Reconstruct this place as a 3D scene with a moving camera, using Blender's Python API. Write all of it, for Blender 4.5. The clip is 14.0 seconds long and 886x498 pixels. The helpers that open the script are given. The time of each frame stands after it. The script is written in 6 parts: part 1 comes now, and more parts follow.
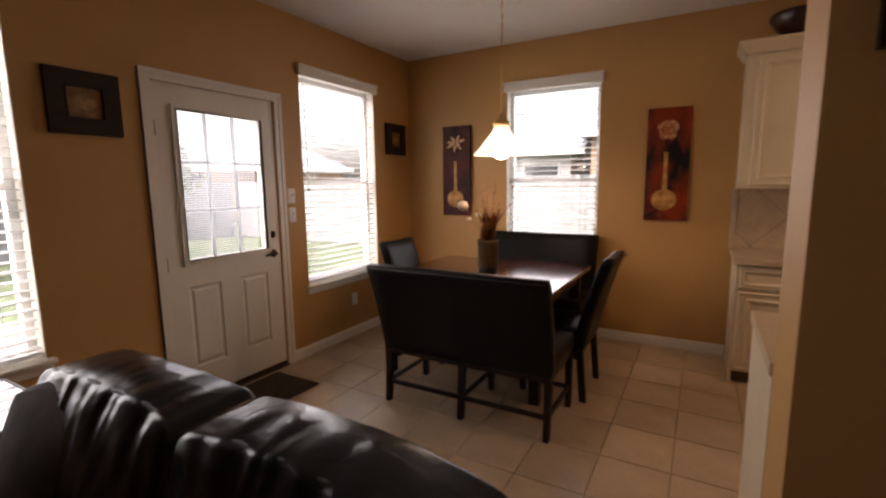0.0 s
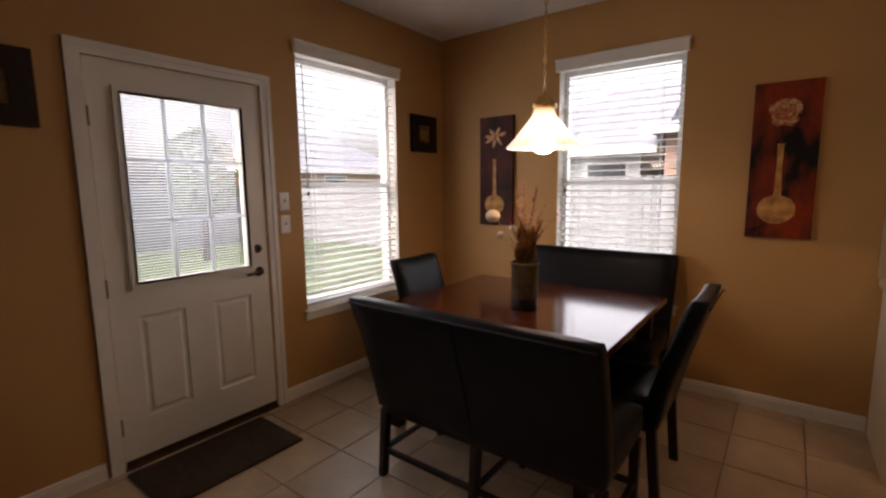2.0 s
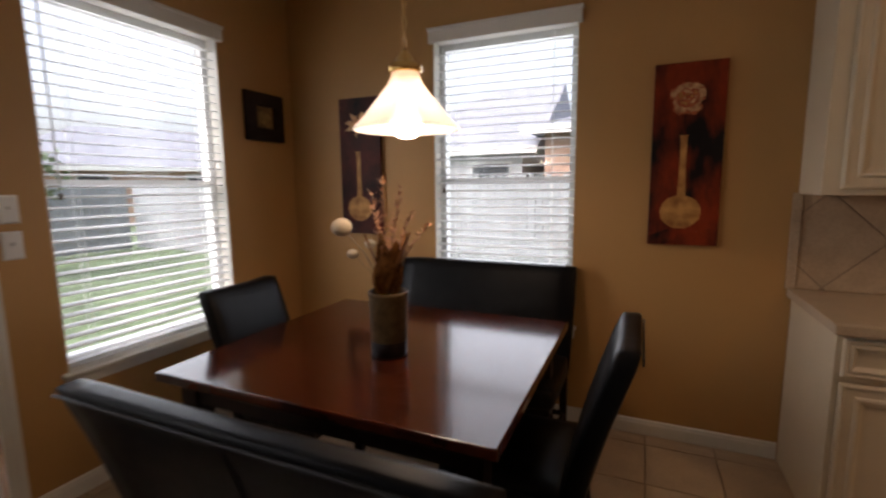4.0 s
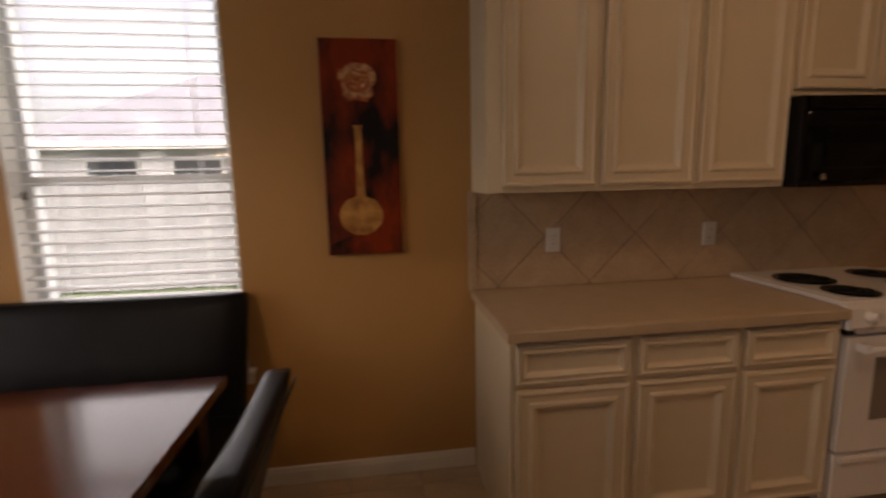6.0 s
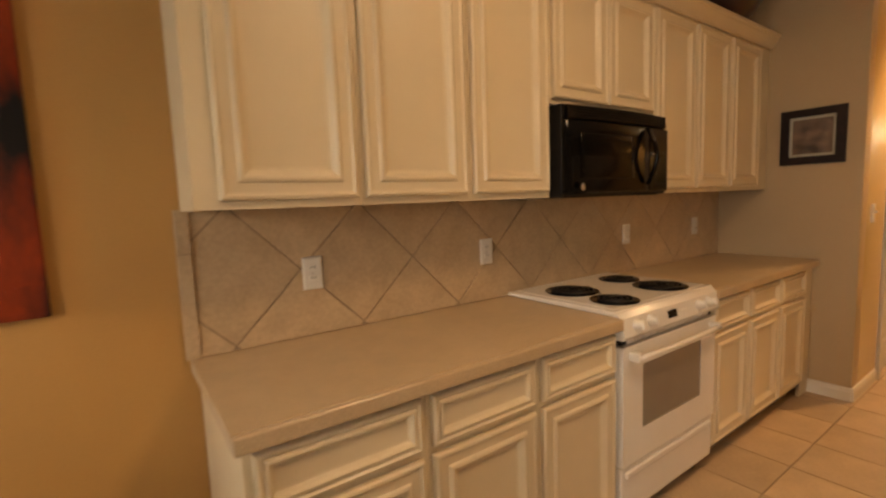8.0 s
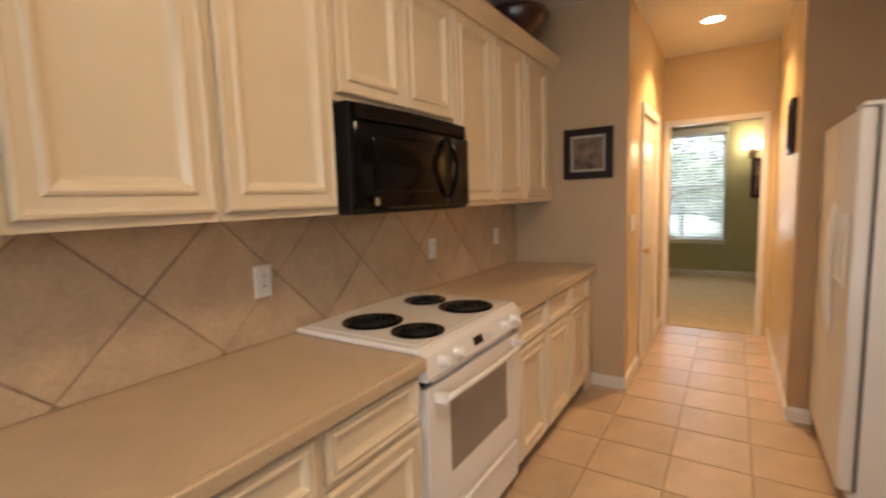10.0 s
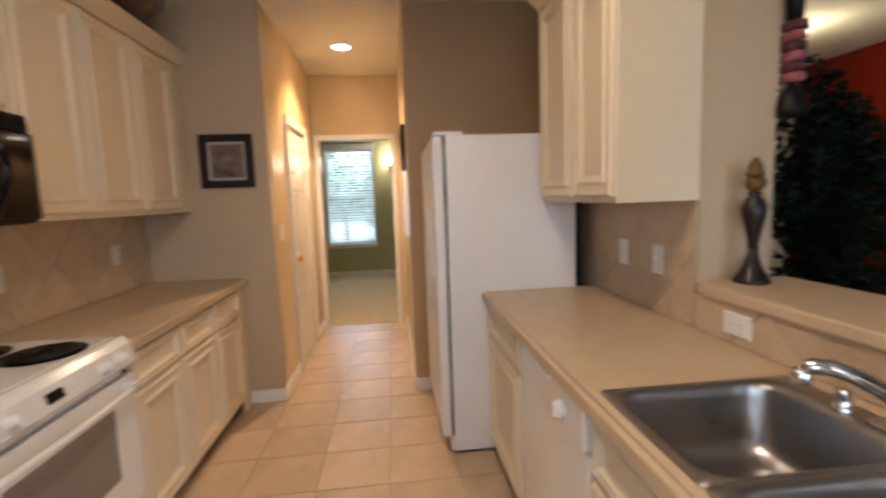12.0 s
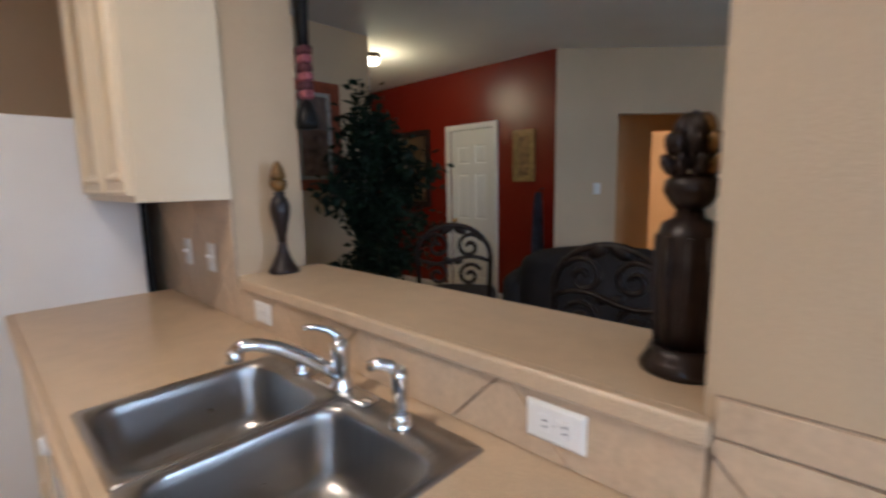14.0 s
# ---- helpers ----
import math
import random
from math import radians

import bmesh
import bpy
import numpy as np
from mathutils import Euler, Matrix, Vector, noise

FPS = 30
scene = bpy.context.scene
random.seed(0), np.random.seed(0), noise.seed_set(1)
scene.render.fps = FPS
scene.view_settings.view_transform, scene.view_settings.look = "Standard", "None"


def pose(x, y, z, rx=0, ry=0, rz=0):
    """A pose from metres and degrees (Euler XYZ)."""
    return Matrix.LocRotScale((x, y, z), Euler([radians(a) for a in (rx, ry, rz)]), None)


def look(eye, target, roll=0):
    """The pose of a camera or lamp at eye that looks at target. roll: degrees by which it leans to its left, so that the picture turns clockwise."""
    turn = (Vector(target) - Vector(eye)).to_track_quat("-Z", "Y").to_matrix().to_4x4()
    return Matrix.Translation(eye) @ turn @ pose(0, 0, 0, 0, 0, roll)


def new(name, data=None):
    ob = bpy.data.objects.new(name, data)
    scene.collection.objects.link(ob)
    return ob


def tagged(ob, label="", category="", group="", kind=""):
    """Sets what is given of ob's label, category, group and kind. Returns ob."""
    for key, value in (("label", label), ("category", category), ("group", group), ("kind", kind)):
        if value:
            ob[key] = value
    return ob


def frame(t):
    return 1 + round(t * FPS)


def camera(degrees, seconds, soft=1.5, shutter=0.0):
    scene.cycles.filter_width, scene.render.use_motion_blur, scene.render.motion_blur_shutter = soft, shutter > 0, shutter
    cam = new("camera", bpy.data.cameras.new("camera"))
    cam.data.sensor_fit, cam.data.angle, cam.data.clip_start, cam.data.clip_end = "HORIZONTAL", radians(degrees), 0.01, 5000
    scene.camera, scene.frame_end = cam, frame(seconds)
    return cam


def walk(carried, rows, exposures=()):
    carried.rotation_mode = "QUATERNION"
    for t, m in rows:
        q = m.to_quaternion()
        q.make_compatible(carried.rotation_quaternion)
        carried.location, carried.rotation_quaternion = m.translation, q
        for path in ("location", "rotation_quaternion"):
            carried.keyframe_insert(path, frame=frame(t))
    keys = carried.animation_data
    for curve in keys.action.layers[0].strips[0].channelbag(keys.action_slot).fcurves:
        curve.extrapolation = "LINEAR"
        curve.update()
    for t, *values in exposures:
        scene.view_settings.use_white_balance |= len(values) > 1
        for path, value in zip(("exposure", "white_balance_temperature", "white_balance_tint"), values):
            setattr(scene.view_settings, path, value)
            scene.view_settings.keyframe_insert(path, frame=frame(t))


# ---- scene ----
cam = camera(88.3, 14.0, soft=2.3, shutter=0.6)
PATH = [
    (0, (3.568, 4.824, 1.433), (2.589, 6.545, 1.155), -0.7),
    (0.5, (3.545, 5.025, 1.438), (2.484, 6.697, 1.160), -0.8),
    (1, (3.517, 5.228, 1.441), (2.394, 6.86, 1.17), -0.3),
    (1.5, (3.382, 5.43, 1.447), (2.243, 7.051, 1.175), -0.2),
    (2, (3.349, 5.657, 1.442), (2.149, 7.234, 1.174), -0.6),
    (4.5, (3.072, 6.576, 1.435), (2.5, 8.47, 1.141), -0.7),
    (5, (3.161, 6.743, 1.45), (2.852, 8.695, 1.139), -0.9),
    (5.5, (3.281, 6.906, 1.434), (3.257, 8.884, 1.136), -1.7),
    (6, (3.35, 7.032, 1.437), (3.625, 8.99, 1.138), -1.2),
    (6.5, (3.373, 7.214, 1.389), (3.985, 9.102, 1.139), -1.2),
    (7, (3.417, 7.323, 1.376), (4.279, 9.114, 1.15), -1.6),
    (9.5, (3.938, 7.687, 1.407), (5.451, 8.977, 1.196), -2.1),
    (10, (3.976, 7.677, 1.421), (5.652, 8.746, 1.202), -1.8),
    (10.5, (4.03, 7.663, 1.426), (5.85, 8.464, 1.206), -1.7),
    (11, (4.075, 7.612, 1.424), (6.0, 8.107, 1.205), -1.9),
    (11.5, (4.09, 7.551, 1.417), (6.072, 7.701, 1.199), -2.0),
    (12, (4.08, 7.478, 1.418), (6.056, 7.266, 1.193), -2.0),
    (12.5, (4.053, 7.392, 1.414), (5.958, 6.826, 1.184), -1.9),
    (13, (3.992, 7.284, 1.422), (5.771, 6.404, 1.171), -1.5),
    (13.5, (3.921, 7.179, 1.419), (5.523, 6.01, 1.157), -1.4),
    (14, (3.842, 7.092, 1.424), (5.21, 5.662, 1.136), -1.1),
]
EXPOSE = [(0.0, 2.03, 7300, 31), (2.0, 1.60, 7000, 30), (4.5, 1.4, 6500, 23), (5.0, 1.07, 6800, 30), (5.5, 1.12, 6900, 29), (6.5, 1.74, 8600, 31), (7.0, 2.24, 9250, 25), (9.5, 3.15, 6300, 16), (10.5, 3.28, 6100, 14), (12.0, 3.24, 5350, 12), (13.0, 3.06, 5250, 12), (13.5, 3.04, 5000, 11), (14.0, 3.24, 4850, 11)]
walk(cam, [(t, look(eye, target, roll)) for t, eye, target, roll in PATH], EXPOSE)

# ---- light ----
world = bpy.data.worlds.new("overcast_sky")
scene.world = world
world.use_nodes = True
wn = world.node_tree.nodes
sky = wn.new("ShaderNodeTexSky")
sky.sky_type = "NISHITA"
sky.sun_disc = False
sky.sun_elevation = radians(48)
sky.sun_rotation = radians(200)
sky.dust_density = 6.0
sky.air_density = 1.0
wn["Background"].inputs["Strength"].default_value = 0.15
cloud = wn.new("ShaderNodeHueSaturation")
cloud.inputs["Saturation"].default_value, cloud.inputs["Value"].default_value = 0.46, 1.25
world.node_tree.links.new(sky.outputs[0], cloud.inputs["Color"])
world.node_tree.links.new(cloud.outputs[0], wn["Background"].inputs["Color"])


def lamp(name, kind, power, colour, m, size=0.1, size_y=None, angle=None):
    d = bpy.data.lights.new(name, kind)
    d.energy, d.color = power, colour
    if kind == "AREA":
        d.size = size
        if size_y:
            d.shape, d.size_y = "RECTANGLE", size_y
    elif kind == "SUN":
        d.angle = radians(angle)
    else:
        d.shadow_soft_size = size
    ob = new(name, d)
    ob.matrix_world = m
    return ob


DAY = (0.93, 0.97, 1.0)
WARM = (1.0, 0.70, 0.42)
lamp("sun", "SUN", 0.8, (1.0, 0.97, 0.92), pose(0, 0, 20, 35, 0, -30), angle=40)
lamp("window_light_west", "AREA", 3.9, DAY, look((0.50, 8.04, 1.5), (3, 8.04, 1.2)), 0.9, 1.6)
lamp("window_light_north", "AREA", 4.2, DAY, look((2.29, 9.34, 1.5), (2.29, 6, 1.2)), 0.85, 1.6)
lamp("window_light_living", "AREA", 5.8, DAY, look((0.50, 5.29, 1.5), (3, 5.29, 1.2)), 0.9, 1.6)
lamp("window_light_door", "AREA", 1.3, DAY, look((0.50, 6.83, 1.45), (3, 6.83, 1.2)), 0.55, 0.9)
lamp("window_light_far", "AREA", 1.3, DAY, look((13.2, 8.24, 1.5), (11, 8.1, 1.2)), 0.8, 1.7)
lamp("pendant_bulb_light", "POINT", 1.4, WARM, pose(2.275, 7.965, 1.668), 0.055)
lamp("hall_downlight", "SPOT", 18, (1.0, 0.62, 0.30), pose(8.32, 7.86, 2.72), 0.06).data.spot_size = radians(124)
bpy.data.lights["hall_downlight"].spot_blend = 0.7
lamp("sconce_light", "POINT", 0.45, (1.0, 0.75, 0.45), pose(12.38, 7.45, 2.13), 0.05)
lamp("foyer_dome_light", "POINT", 1.35, (1.0, 0.76, 0.36), pose(7.8, 3.97, 2.50), 0.09)
# added fill for the kitchen; its source is unseen and its place assumed
lamp("kitchen_fill", "AREA", 2.65, (1.0, 0.70, 0.42), look((4.85, 7.50, 2.735), (4.85, 7.50, 0)), 0.4, 0.4)
lamp("back_room_light", "POINT", 11, (1.0, 0.62, 0.30), pose(6.55, -0.25, 2.2), 0.1)

# ---- materials ----


def mat(name, colour, rough=0.5, metal=0.0, var=0.06, scale=6.0, fine=0.0, fine_scale=120.0, bump=0.0, bump_scale=180.0,
        coat=0.0, colour2=None, stretch=(1, 1, 1), rvar=0.0, per_object=0.0, spec=0.5, sharp=0.18):
    """Principled material: broad and fine colour variation, bump, gloss variation and a tint per object."""
    m = bpy.data.materials.new(name)
    m.use_nodes = True
    n, l = m.node_tree.nodes, m.node_tree.links
    p = n["Principled BSDF"]
    p.inputs["Roughness"].default_value = rough
    p.inputs["Metallic"].default_value = metal
    p.inputs["Coat Weight"].default_value = coat
    p.inputs["Coat Roughness"].default_value = 0.12
    p.inputs["Specular IOR Level"].default_value = spec
    tc, mp = n.new("ShaderNodeTexCoord"), n.new("ShaderNodeMapping")
    l.new(tc.outputs["Object"], mp.inputs["Vector"])
    mp.inputs["Scale"].default_value = stretch

    def noise_tex(s, detail):
        t = n.new("ShaderNodeTexNoise")
        t.inputs["Scale"].default_value, t.inputs["Detail"].default_value = s, detail
        l.new(mp.outputs[0], t.inputs["Vector"])
        return t

    big = noise_tex(scale, 5)
    ramp = n.new("ShaderNodeValToRGB")
    ramp.color_ramp.elements[0].position, ramp.color_ramp.elements[1].position = 0.5 - sharp, 0.5 + sharp
    a = [max(0, c * (1 - var)) for c in colour]
    b = list(colour2) if colour2 else [min(1, c * (1 + var)) for c in colour]
    ramp.color_ramp.elements[0].color, ramp.color_ramp.elements[1].color = (*a, 1), (*b, 1)
    l.new(big.outputs[0], ramp.inputs[0])
    out = ramp.outputs[0]
    if fine:
        f = noise_tex(fine_scale, 3)
        mx = n.new("ShaderNodeMix")
        mx.data_type, mx.blend_type = "RGBA", "OVERLAY"
        mx.inputs[0].default_value = fine
        l.new(out, mx.inputs[6]), l.new(f.outputs[0], mx.inputs[7])
        out = mx.outputs[2]
    if per_object:
        info, hs, mr = n.new("ShaderNodeObjectInfo"), n.new("ShaderNodeHueSaturation"), n.new("ShaderNodeMapRange")
        mr.inputs[3].default_value, mr.inputs[4].default_value = 1 - per_object, 1 + per_object
        l.new(info.outputs["Random"], mr.inputs[0]), l.new(mr.outputs[0], hs.inputs["Value"]), l.new(out, hs.inputs["Color"])
        out = hs.outputs[0]
    l.new(out, p.inputs["Base Color"])
    if rvar:
        r, mr = noise_tex(scale * 2.3, 4), n.new("ShaderNodeMapRange")
        mr.inputs[3].default_value, mr.inputs[4].default_value = max(0.02, rough - rvar), min(1, rough + rvar)
        l.new(r.outputs[0], mr.inputs[0]), l.new(mr.outputs[0], p.inputs["Roughness"])
    if bump:
        t, bp = noise_tex(bump_scale, 4), n.new("ShaderNodeBump")
        bp.inputs["Strength"].default_value, bp.inputs["Distance"].default_value = bump, 0.004
        l.new(t.outputs[0], bp.inputs["Height"]), l.new(bp.outputs[0], p.inputs["Normal"])
    return m


def glow(name, colour, strength):
    m = bpy.data.materials.new(name)
    m.use_nodes = True
    p = m.node_tree.nodes["Principled BSDF"]
    p.inputs["Base Color"].default_value = (*colour, 1)
    p.inputs["Emission Color"].default_value, p.inputs["Emission Strength"].default_value = (*colour, 1), strength
    return m


def thin_glass(name, tint=(1, 1, 1), rough=0.0, clear=0.9):
    """A pane: mostly clear, with a faint mirror reflection on top."""
    m = bpy.data.materials.new(name)
    m.use_nodes = True
    n, l = m.node_tree.nodes, m.node_tree.links
    n.remove(n["Principled BSDF"])
    tr, gl, mx = n.new("ShaderNodeBsdfTransparent"), n.new("ShaderNodeBsdfGlossy"), n.new("ShaderNodeMixShader")
    tr.inputs[0].default_value, gl.inputs["Roughness"].default_value = (*[c * clear for c in tint], 1), rough
    mx.inputs[0].default_value = 0.045
    l.new(tr.outputs[0], mx.inputs[1]), l.new(gl.outputs[0], mx.inputs[2])
    l.new(mx.outputs[0], n["Material Output"].inputs[0])
    return m


def frosted(name, colour, through_part=0.6, rough=0.25):
    """Milky glass or thin slats that let light through."""
    m = bpy.data.materials.new(name)
    m.use_nodes = True
    n, l = m.node_tree.nodes, m.node_tree.links
    p = n["Principled BSDF"]
    p.inputs["Base Color"].default_value, p.inputs["Roughness"].default_value = (*colour, 1), rough
    tl, mx = n.new("ShaderNodeBsdfTranslucent"), n.new("ShaderNodeMixShader")
    tl.inputs[0].default_value, mx.inputs[0].default_value = (*colour, 1), through_part
    l.new(p.outputs[0], mx.inputs[1]), l.new(tl.outputs[0], mx.inputs[2]), l.new(mx.outputs[0], n["Material Output"].inputs[0])
    return m


M_WALL = mat("tan_wall_paint", (0.48, 0.263, 0.086), 0.55, var=0.04, scale=1.6, bump=0.25, bump_scale=160, fine=0.05)
# duller copy of the tan paint, with the fridge corner's shade in its colour
M_WALL_SHADE = mat("tan_wall_paint_shaded", (0.40, 0.265, 0.135), 0.55, var=0.04, scale=1.6, bump=0.25, bump_scale=160, fine=0.05)
# the tan paint again, paler and cooler: daylight put into the colour
M_WALL_DAY = mat("tan_wall_paint_daylit", (0.46, 0.345, 0.21), 0.55, var=0.04, scale=1.6, bump=0.25, bump_scale=160, fine=0.05)
M_LIVING = mat("beige_wall_paint", (0.60, 0.45, 0.27), 0.6, var=0.04, scale=1.6, bump=0.25, bump_scale=160)
# hall walls: tan paint brightened to peach, the downlight's glow painted in
M_WALL_WARM = mat("tan_wall_paint_lamplit", (0.66, 0.505, 0.265), 0.24, var=0.03, scale=1.6, bump=0.25, bump_scale=150)
M_RED = mat("red_wall_paint", (0.16, 0.010, 0.003), 0.27, var=0.06, scale=1.6, bump=0.25, bump_scale=160)
M_GREEN = mat("green_wall_paint", (0.41, 0.39, 0.20), 0.6, var=0.04, scale=1.6, bump=0.2, bump_scale=160)
M_CEIL = mat("white_ceiling_paint", (0.72, 0.70, 0.66), 0.85, var=0.03, scale=2, bump=0.5, bump_scale=90)
M_TRIM = mat("white_trim_paint", (0.74, 0.71, 0.64), 0.35, var=0.03, scale=5, bump=0.08, bump_scale=60)
M_DOOR = mat("white_door_paint", (0.72, 0.69, 0.62), 0.28, var=0.03, scale=3, bump=0.08, bump_scale=60)
M_TILE = mat("beige_floor_tile", (0.50, 0.372, 0.245), 0.36, var=0.15, scale=4, fine=0.12, fine_scale=60, bump=0.1, bump_scale=40, rvar=0.08, per_object=0.08)
M_GROUT = mat("brown_grout", (0.34, 0.25, 0.17), 0.9, var=0.15, scale=30, bump=0.3)
M_CARPET = mat("beige_carpet", (0.58, 0.46, 0.28), 0.95, var=0.08, scale=9, fine=0.35, fine_scale=400, bump=0.9, bump_scale=420)
M_CAB = mat("cream_cabinet_paint", (0.68, 0.575, 0.405), 0.38, var=0.03, scale=4, bump=0.06, bump_scale=70, rvar=0.06)
# dark colour for the toe kicks, with the recess's shade painted in
M_TOE_SHADE = mat("cabinet_recess_painted_shade", (0.16, 0.11, 0.07), 0.7)
M_COUNTER = mat("beige_laminate", (0.52, 0.395, 0.255), 0.33, var=0.05, scale=14, fine=0.35, fine_scale=330, rvar=0.05)
M_SPLASH = mat("beige_stone_tile", (0.50, 0.372, 0.24), 0.42, var=0.09, scale=9, fine=0.2, fine_scale=70, bump=0.12, bump_scale=60, per_object=0.06)
M_SPLASHGROUT = mat("grey_brown_grout", (0.27, 0.20, 0.14), 0.9, var=0.1, scale=30)
M_LEATHER = mat("black_leather", (0.006, 0.006, 0.0065), 0.36, var=0.25, scale=9, bump=0.15, bump_scale=230, rvar=0.06, spec=0.15)
M_SOFA = mat("worn_black_leather", (0.005, 0.0055, 0.0075), 0.24, var=0.3, scale=6, bump=0.5, bump_scale=40, rvar=0.07, spec=0.34)
M_STITCH = mat("black_piping", (0.02, 0.02, 0.02), 0.5)
M_DARKWOOD = mat("espresso_wood", (0.014, 0.007, 0.005), 0.38, var=0.35, scale=12, stretch=(1, 1, 8), spec=0.3)
M_TABLE = mat("mahogany_tabletop", (0.070, 0.014, 0.005), 0.15, var=0.5, scale=7, stretch=(1, 9, 1), fine=0.25, fine_scale=40, coat=0.55, rvar=0.05, spec=0.3)
M_BRASS = mat("polished_brass", (0.72, 0.46, 0.16), 0.22, 1.0, var=0.06, scale=20)
M_BRONZE = mat("dark_bronze", (0.10, 0.065, 0.04), 0.35, 0.9, var=0.2, scale=25)
M_BLIND = frosted("white_blind_slat", (0.82, 0.83, 0.82), 0.30, 0.4)
M_VINYL = mat("white_window_vinyl", (0.66, 0.67, 0.66), 0.4, var=0.03, scale=6)
M_PANE = thin_glass("window_glass", (0.96, 0.99, 0.98), 0.0, 0.96)
M_HAZE = frosted("hazy_door_blind", (0.86, 0.88, 0.90), 0.65, 0.5)
M_SHADE = frosted("alabaster_glass", (0.96, 0.93, 0.89), 0.33, 0.12)
_n, _l = M_SHADE.node_tree.nodes, M_SHADE.node_tree.links
_mix, _clear = _n.new("ShaderNodeMixShader"), _n.new("ShaderNodeBsdfTransparent")
_mix.inputs[0].default_value = 0.27
_l.new(_n["Mix Shader"].outputs[0], _mix.inputs[1]), _l.new(_clear.outputs[0], _mix.inputs[2]), _l.new(_mix.outputs[0], _n["Material Output"].inputs[0])
M_BULB = glow("warm_bulb", (1.0, 0.86, 0.64), 5.5)
M_DOWN = glow("downlight_lens", (1.0, 0.78, 0.50), 4)
M_STEEL = mat("brushed_steel", (0.36, 0.35, 0.34), 0.30, 1.0, var=0.05, scale=4, stretch=(40, 2, 2), bump=0.05, bump_scale=60, rvar=0.06)
M_CHROME = mat("chrome", (0.70, 0.71, 0.73), 0.08, 1.0, var=0.02)
M_ENAMEL = mat("white_enamel", (0.78, 0.76, 0.72), 0.16, var=0.02, scale=5, coat=0.4)
M_FRIDGE = mat("white_textured_steel", (0.72, 0.70, 0.67), 0.42, var=0.02, scale=4, bump=0.25, bump_scale=380)
M_BLACK = mat("black_gloss_plastic", (0.003, 0.003, 0.003), 0.12, var=0.1, spec=0.15)
M_BLACKM = mat("black_matt_plastic", (0.006, 0.006, 0.006), 0.4, var=0.2, scale=20, spec=0.2)
M_COIL = mat("burnt_coil_steel", (0.012, 0.011, 0.010), 0.5, 0.5, var=0.3, scale=40)
M_OVENGLASS = mat("grey_oven_glass", (0.20, 0.18, 0.16), 0.10, var=0.08, scale=3, coat=0.5)
M_PLASTIC = mat("white_plastic", (0.76, 0.74, 0.69), 0.35, var=0.02)
M_SLOT = mat("dark_slot", (0.05, 0.045, 0.04), 0.6)
M_MAT = mat("brown_doormat", (0.045, 0.026, 0.016), 0.95, var=0.3, scale=40, bump=0.9, bump_scale=300)
M_FRAME = mat("dark_brown_frame", (0.016, 0.008, 0.006), 0.42, var=0.35, scale=18, spec=0.25)
M_GILT = mat("antique_gold", (0.30, 0.19, 0.06), 0.45, 0.2, var=0.35, scale=22, bump=0.3, bump_scale=90)
M_GOLDART = mat("mottled_gold_panel", (0.20, 0.11, 0.035), 0.55, var=0.5, scale=16, fine=0.3, fine_scale=70)
M_MATBOARD = mat("cream_mat_board", (0.55, 0.50, 0.42), 0.8)
M_SEPIA = mat("sepia_print", (0.06, 0.03, 0.025), 0.5, var=0.5, scale=14, colour2=(0.30, 0.17, 0.13))
M_CANVAS = mat("red_black_canvas", (0.005, 0.003, 0.003), 0.5, var=0.3, scale=4.2, colour2=(0.22, 0.024, 0.003), stretch=(1.6, 1, 0.7), spec=0.25, sharp=0.09, fine=0.3, fine_scale=30, bump=0.3, bump_scale=200)
M_CANVASDARK = mat("brown_black_canvas", (0.012, 0.006, 0.005), 0.5, var=0.3, scale=5, colour2=(0.10, 0.014, 0.006), spec=0.2, fine=0.3, fine_scale=30, bump=0.3, bump_scale=200)
M_PETAL = mat("painted_cream_petal", (0.46, 0.17, 0.05), 0.6, var=0.4, scale=30, colour2=(0.68, 0.42, 0.20))
M_PETALRED = mat("painted_rose_shadow", (0.34, 0.08, 0.02), 0.6, var=0.4, scale=40)
M_VASEPAINT = mat("painted_gold_vase", (0.40, 0.145, 0.02), 0.6, var=0.4, scale=14, colour2=(0.60, 0.31, 0.075))
M_CERAMIC = mat("brown_olive_ceramic", (0.13, 0.080, 0.034), 0.55, spec=0.2, var=0.35, scale=20, bump=0.2, bump_scale=80)
M_DRY = mat("dried_flower", (0.46, 0.22, 0.11), 0.85, var=0.4, scale=30)
M_DRYLEAF = mat("dried_leaf", (0.30, 0.12, 0.025), 0.8, var=0.45, scale=25)
M_STALK = mat("dried_stalk", (0.26, 0.17, 0.08), 0.85, var=0.2, scale=30)
M_POD = mat("cream_seed_ball", (0.62, 0.50, 0.34), 0.8, var=0.12, scale=30, bump=0.4, bump_scale=80)
M_LEAF = mat("dark_green_leaf", (0.008, 0.017, 0.006), 0.62, var=0.5, scale=9, spec=0.22)
M_TRUNK = mat("grey_brown_bark", (0.09, 0.06, 0.04), 0.85, var=0.3, scale=30, bump=0.5)
M_DAMASK = mat("dark_damask_fabric", (0.012, 0.008, 0.007), 0.75, var=0.4, scale=11, bump=0.3, bump_scale=300)
M_IRON = mat("black_wrought_iron", (0.014, 0.009, 0.007), 0.42, 0.4, var=0.2, scale=30)
M_CANDLE = mat("bronze_resin", (0.017, 0.010, 0.008), 0.36, 0.3, var=0.4, scale=30, bump=0.3, bump_scale=90)
M_AMBER = mat("amber_gold_resin", (0.16, 0.085, 0.02), 0.3, 0.5, var=0.4, scale=40)
M_MIRROR = mat("mirror", (0.85, 0.85, 0.85), 0.03, 1.0, var=0.0)
M_PILLOW = mat("brown_pillow_cloth", (0.038, 0.020, 0.013), 0.85, var=0.35, scale=14, bump=0.5, bump_scale=260)
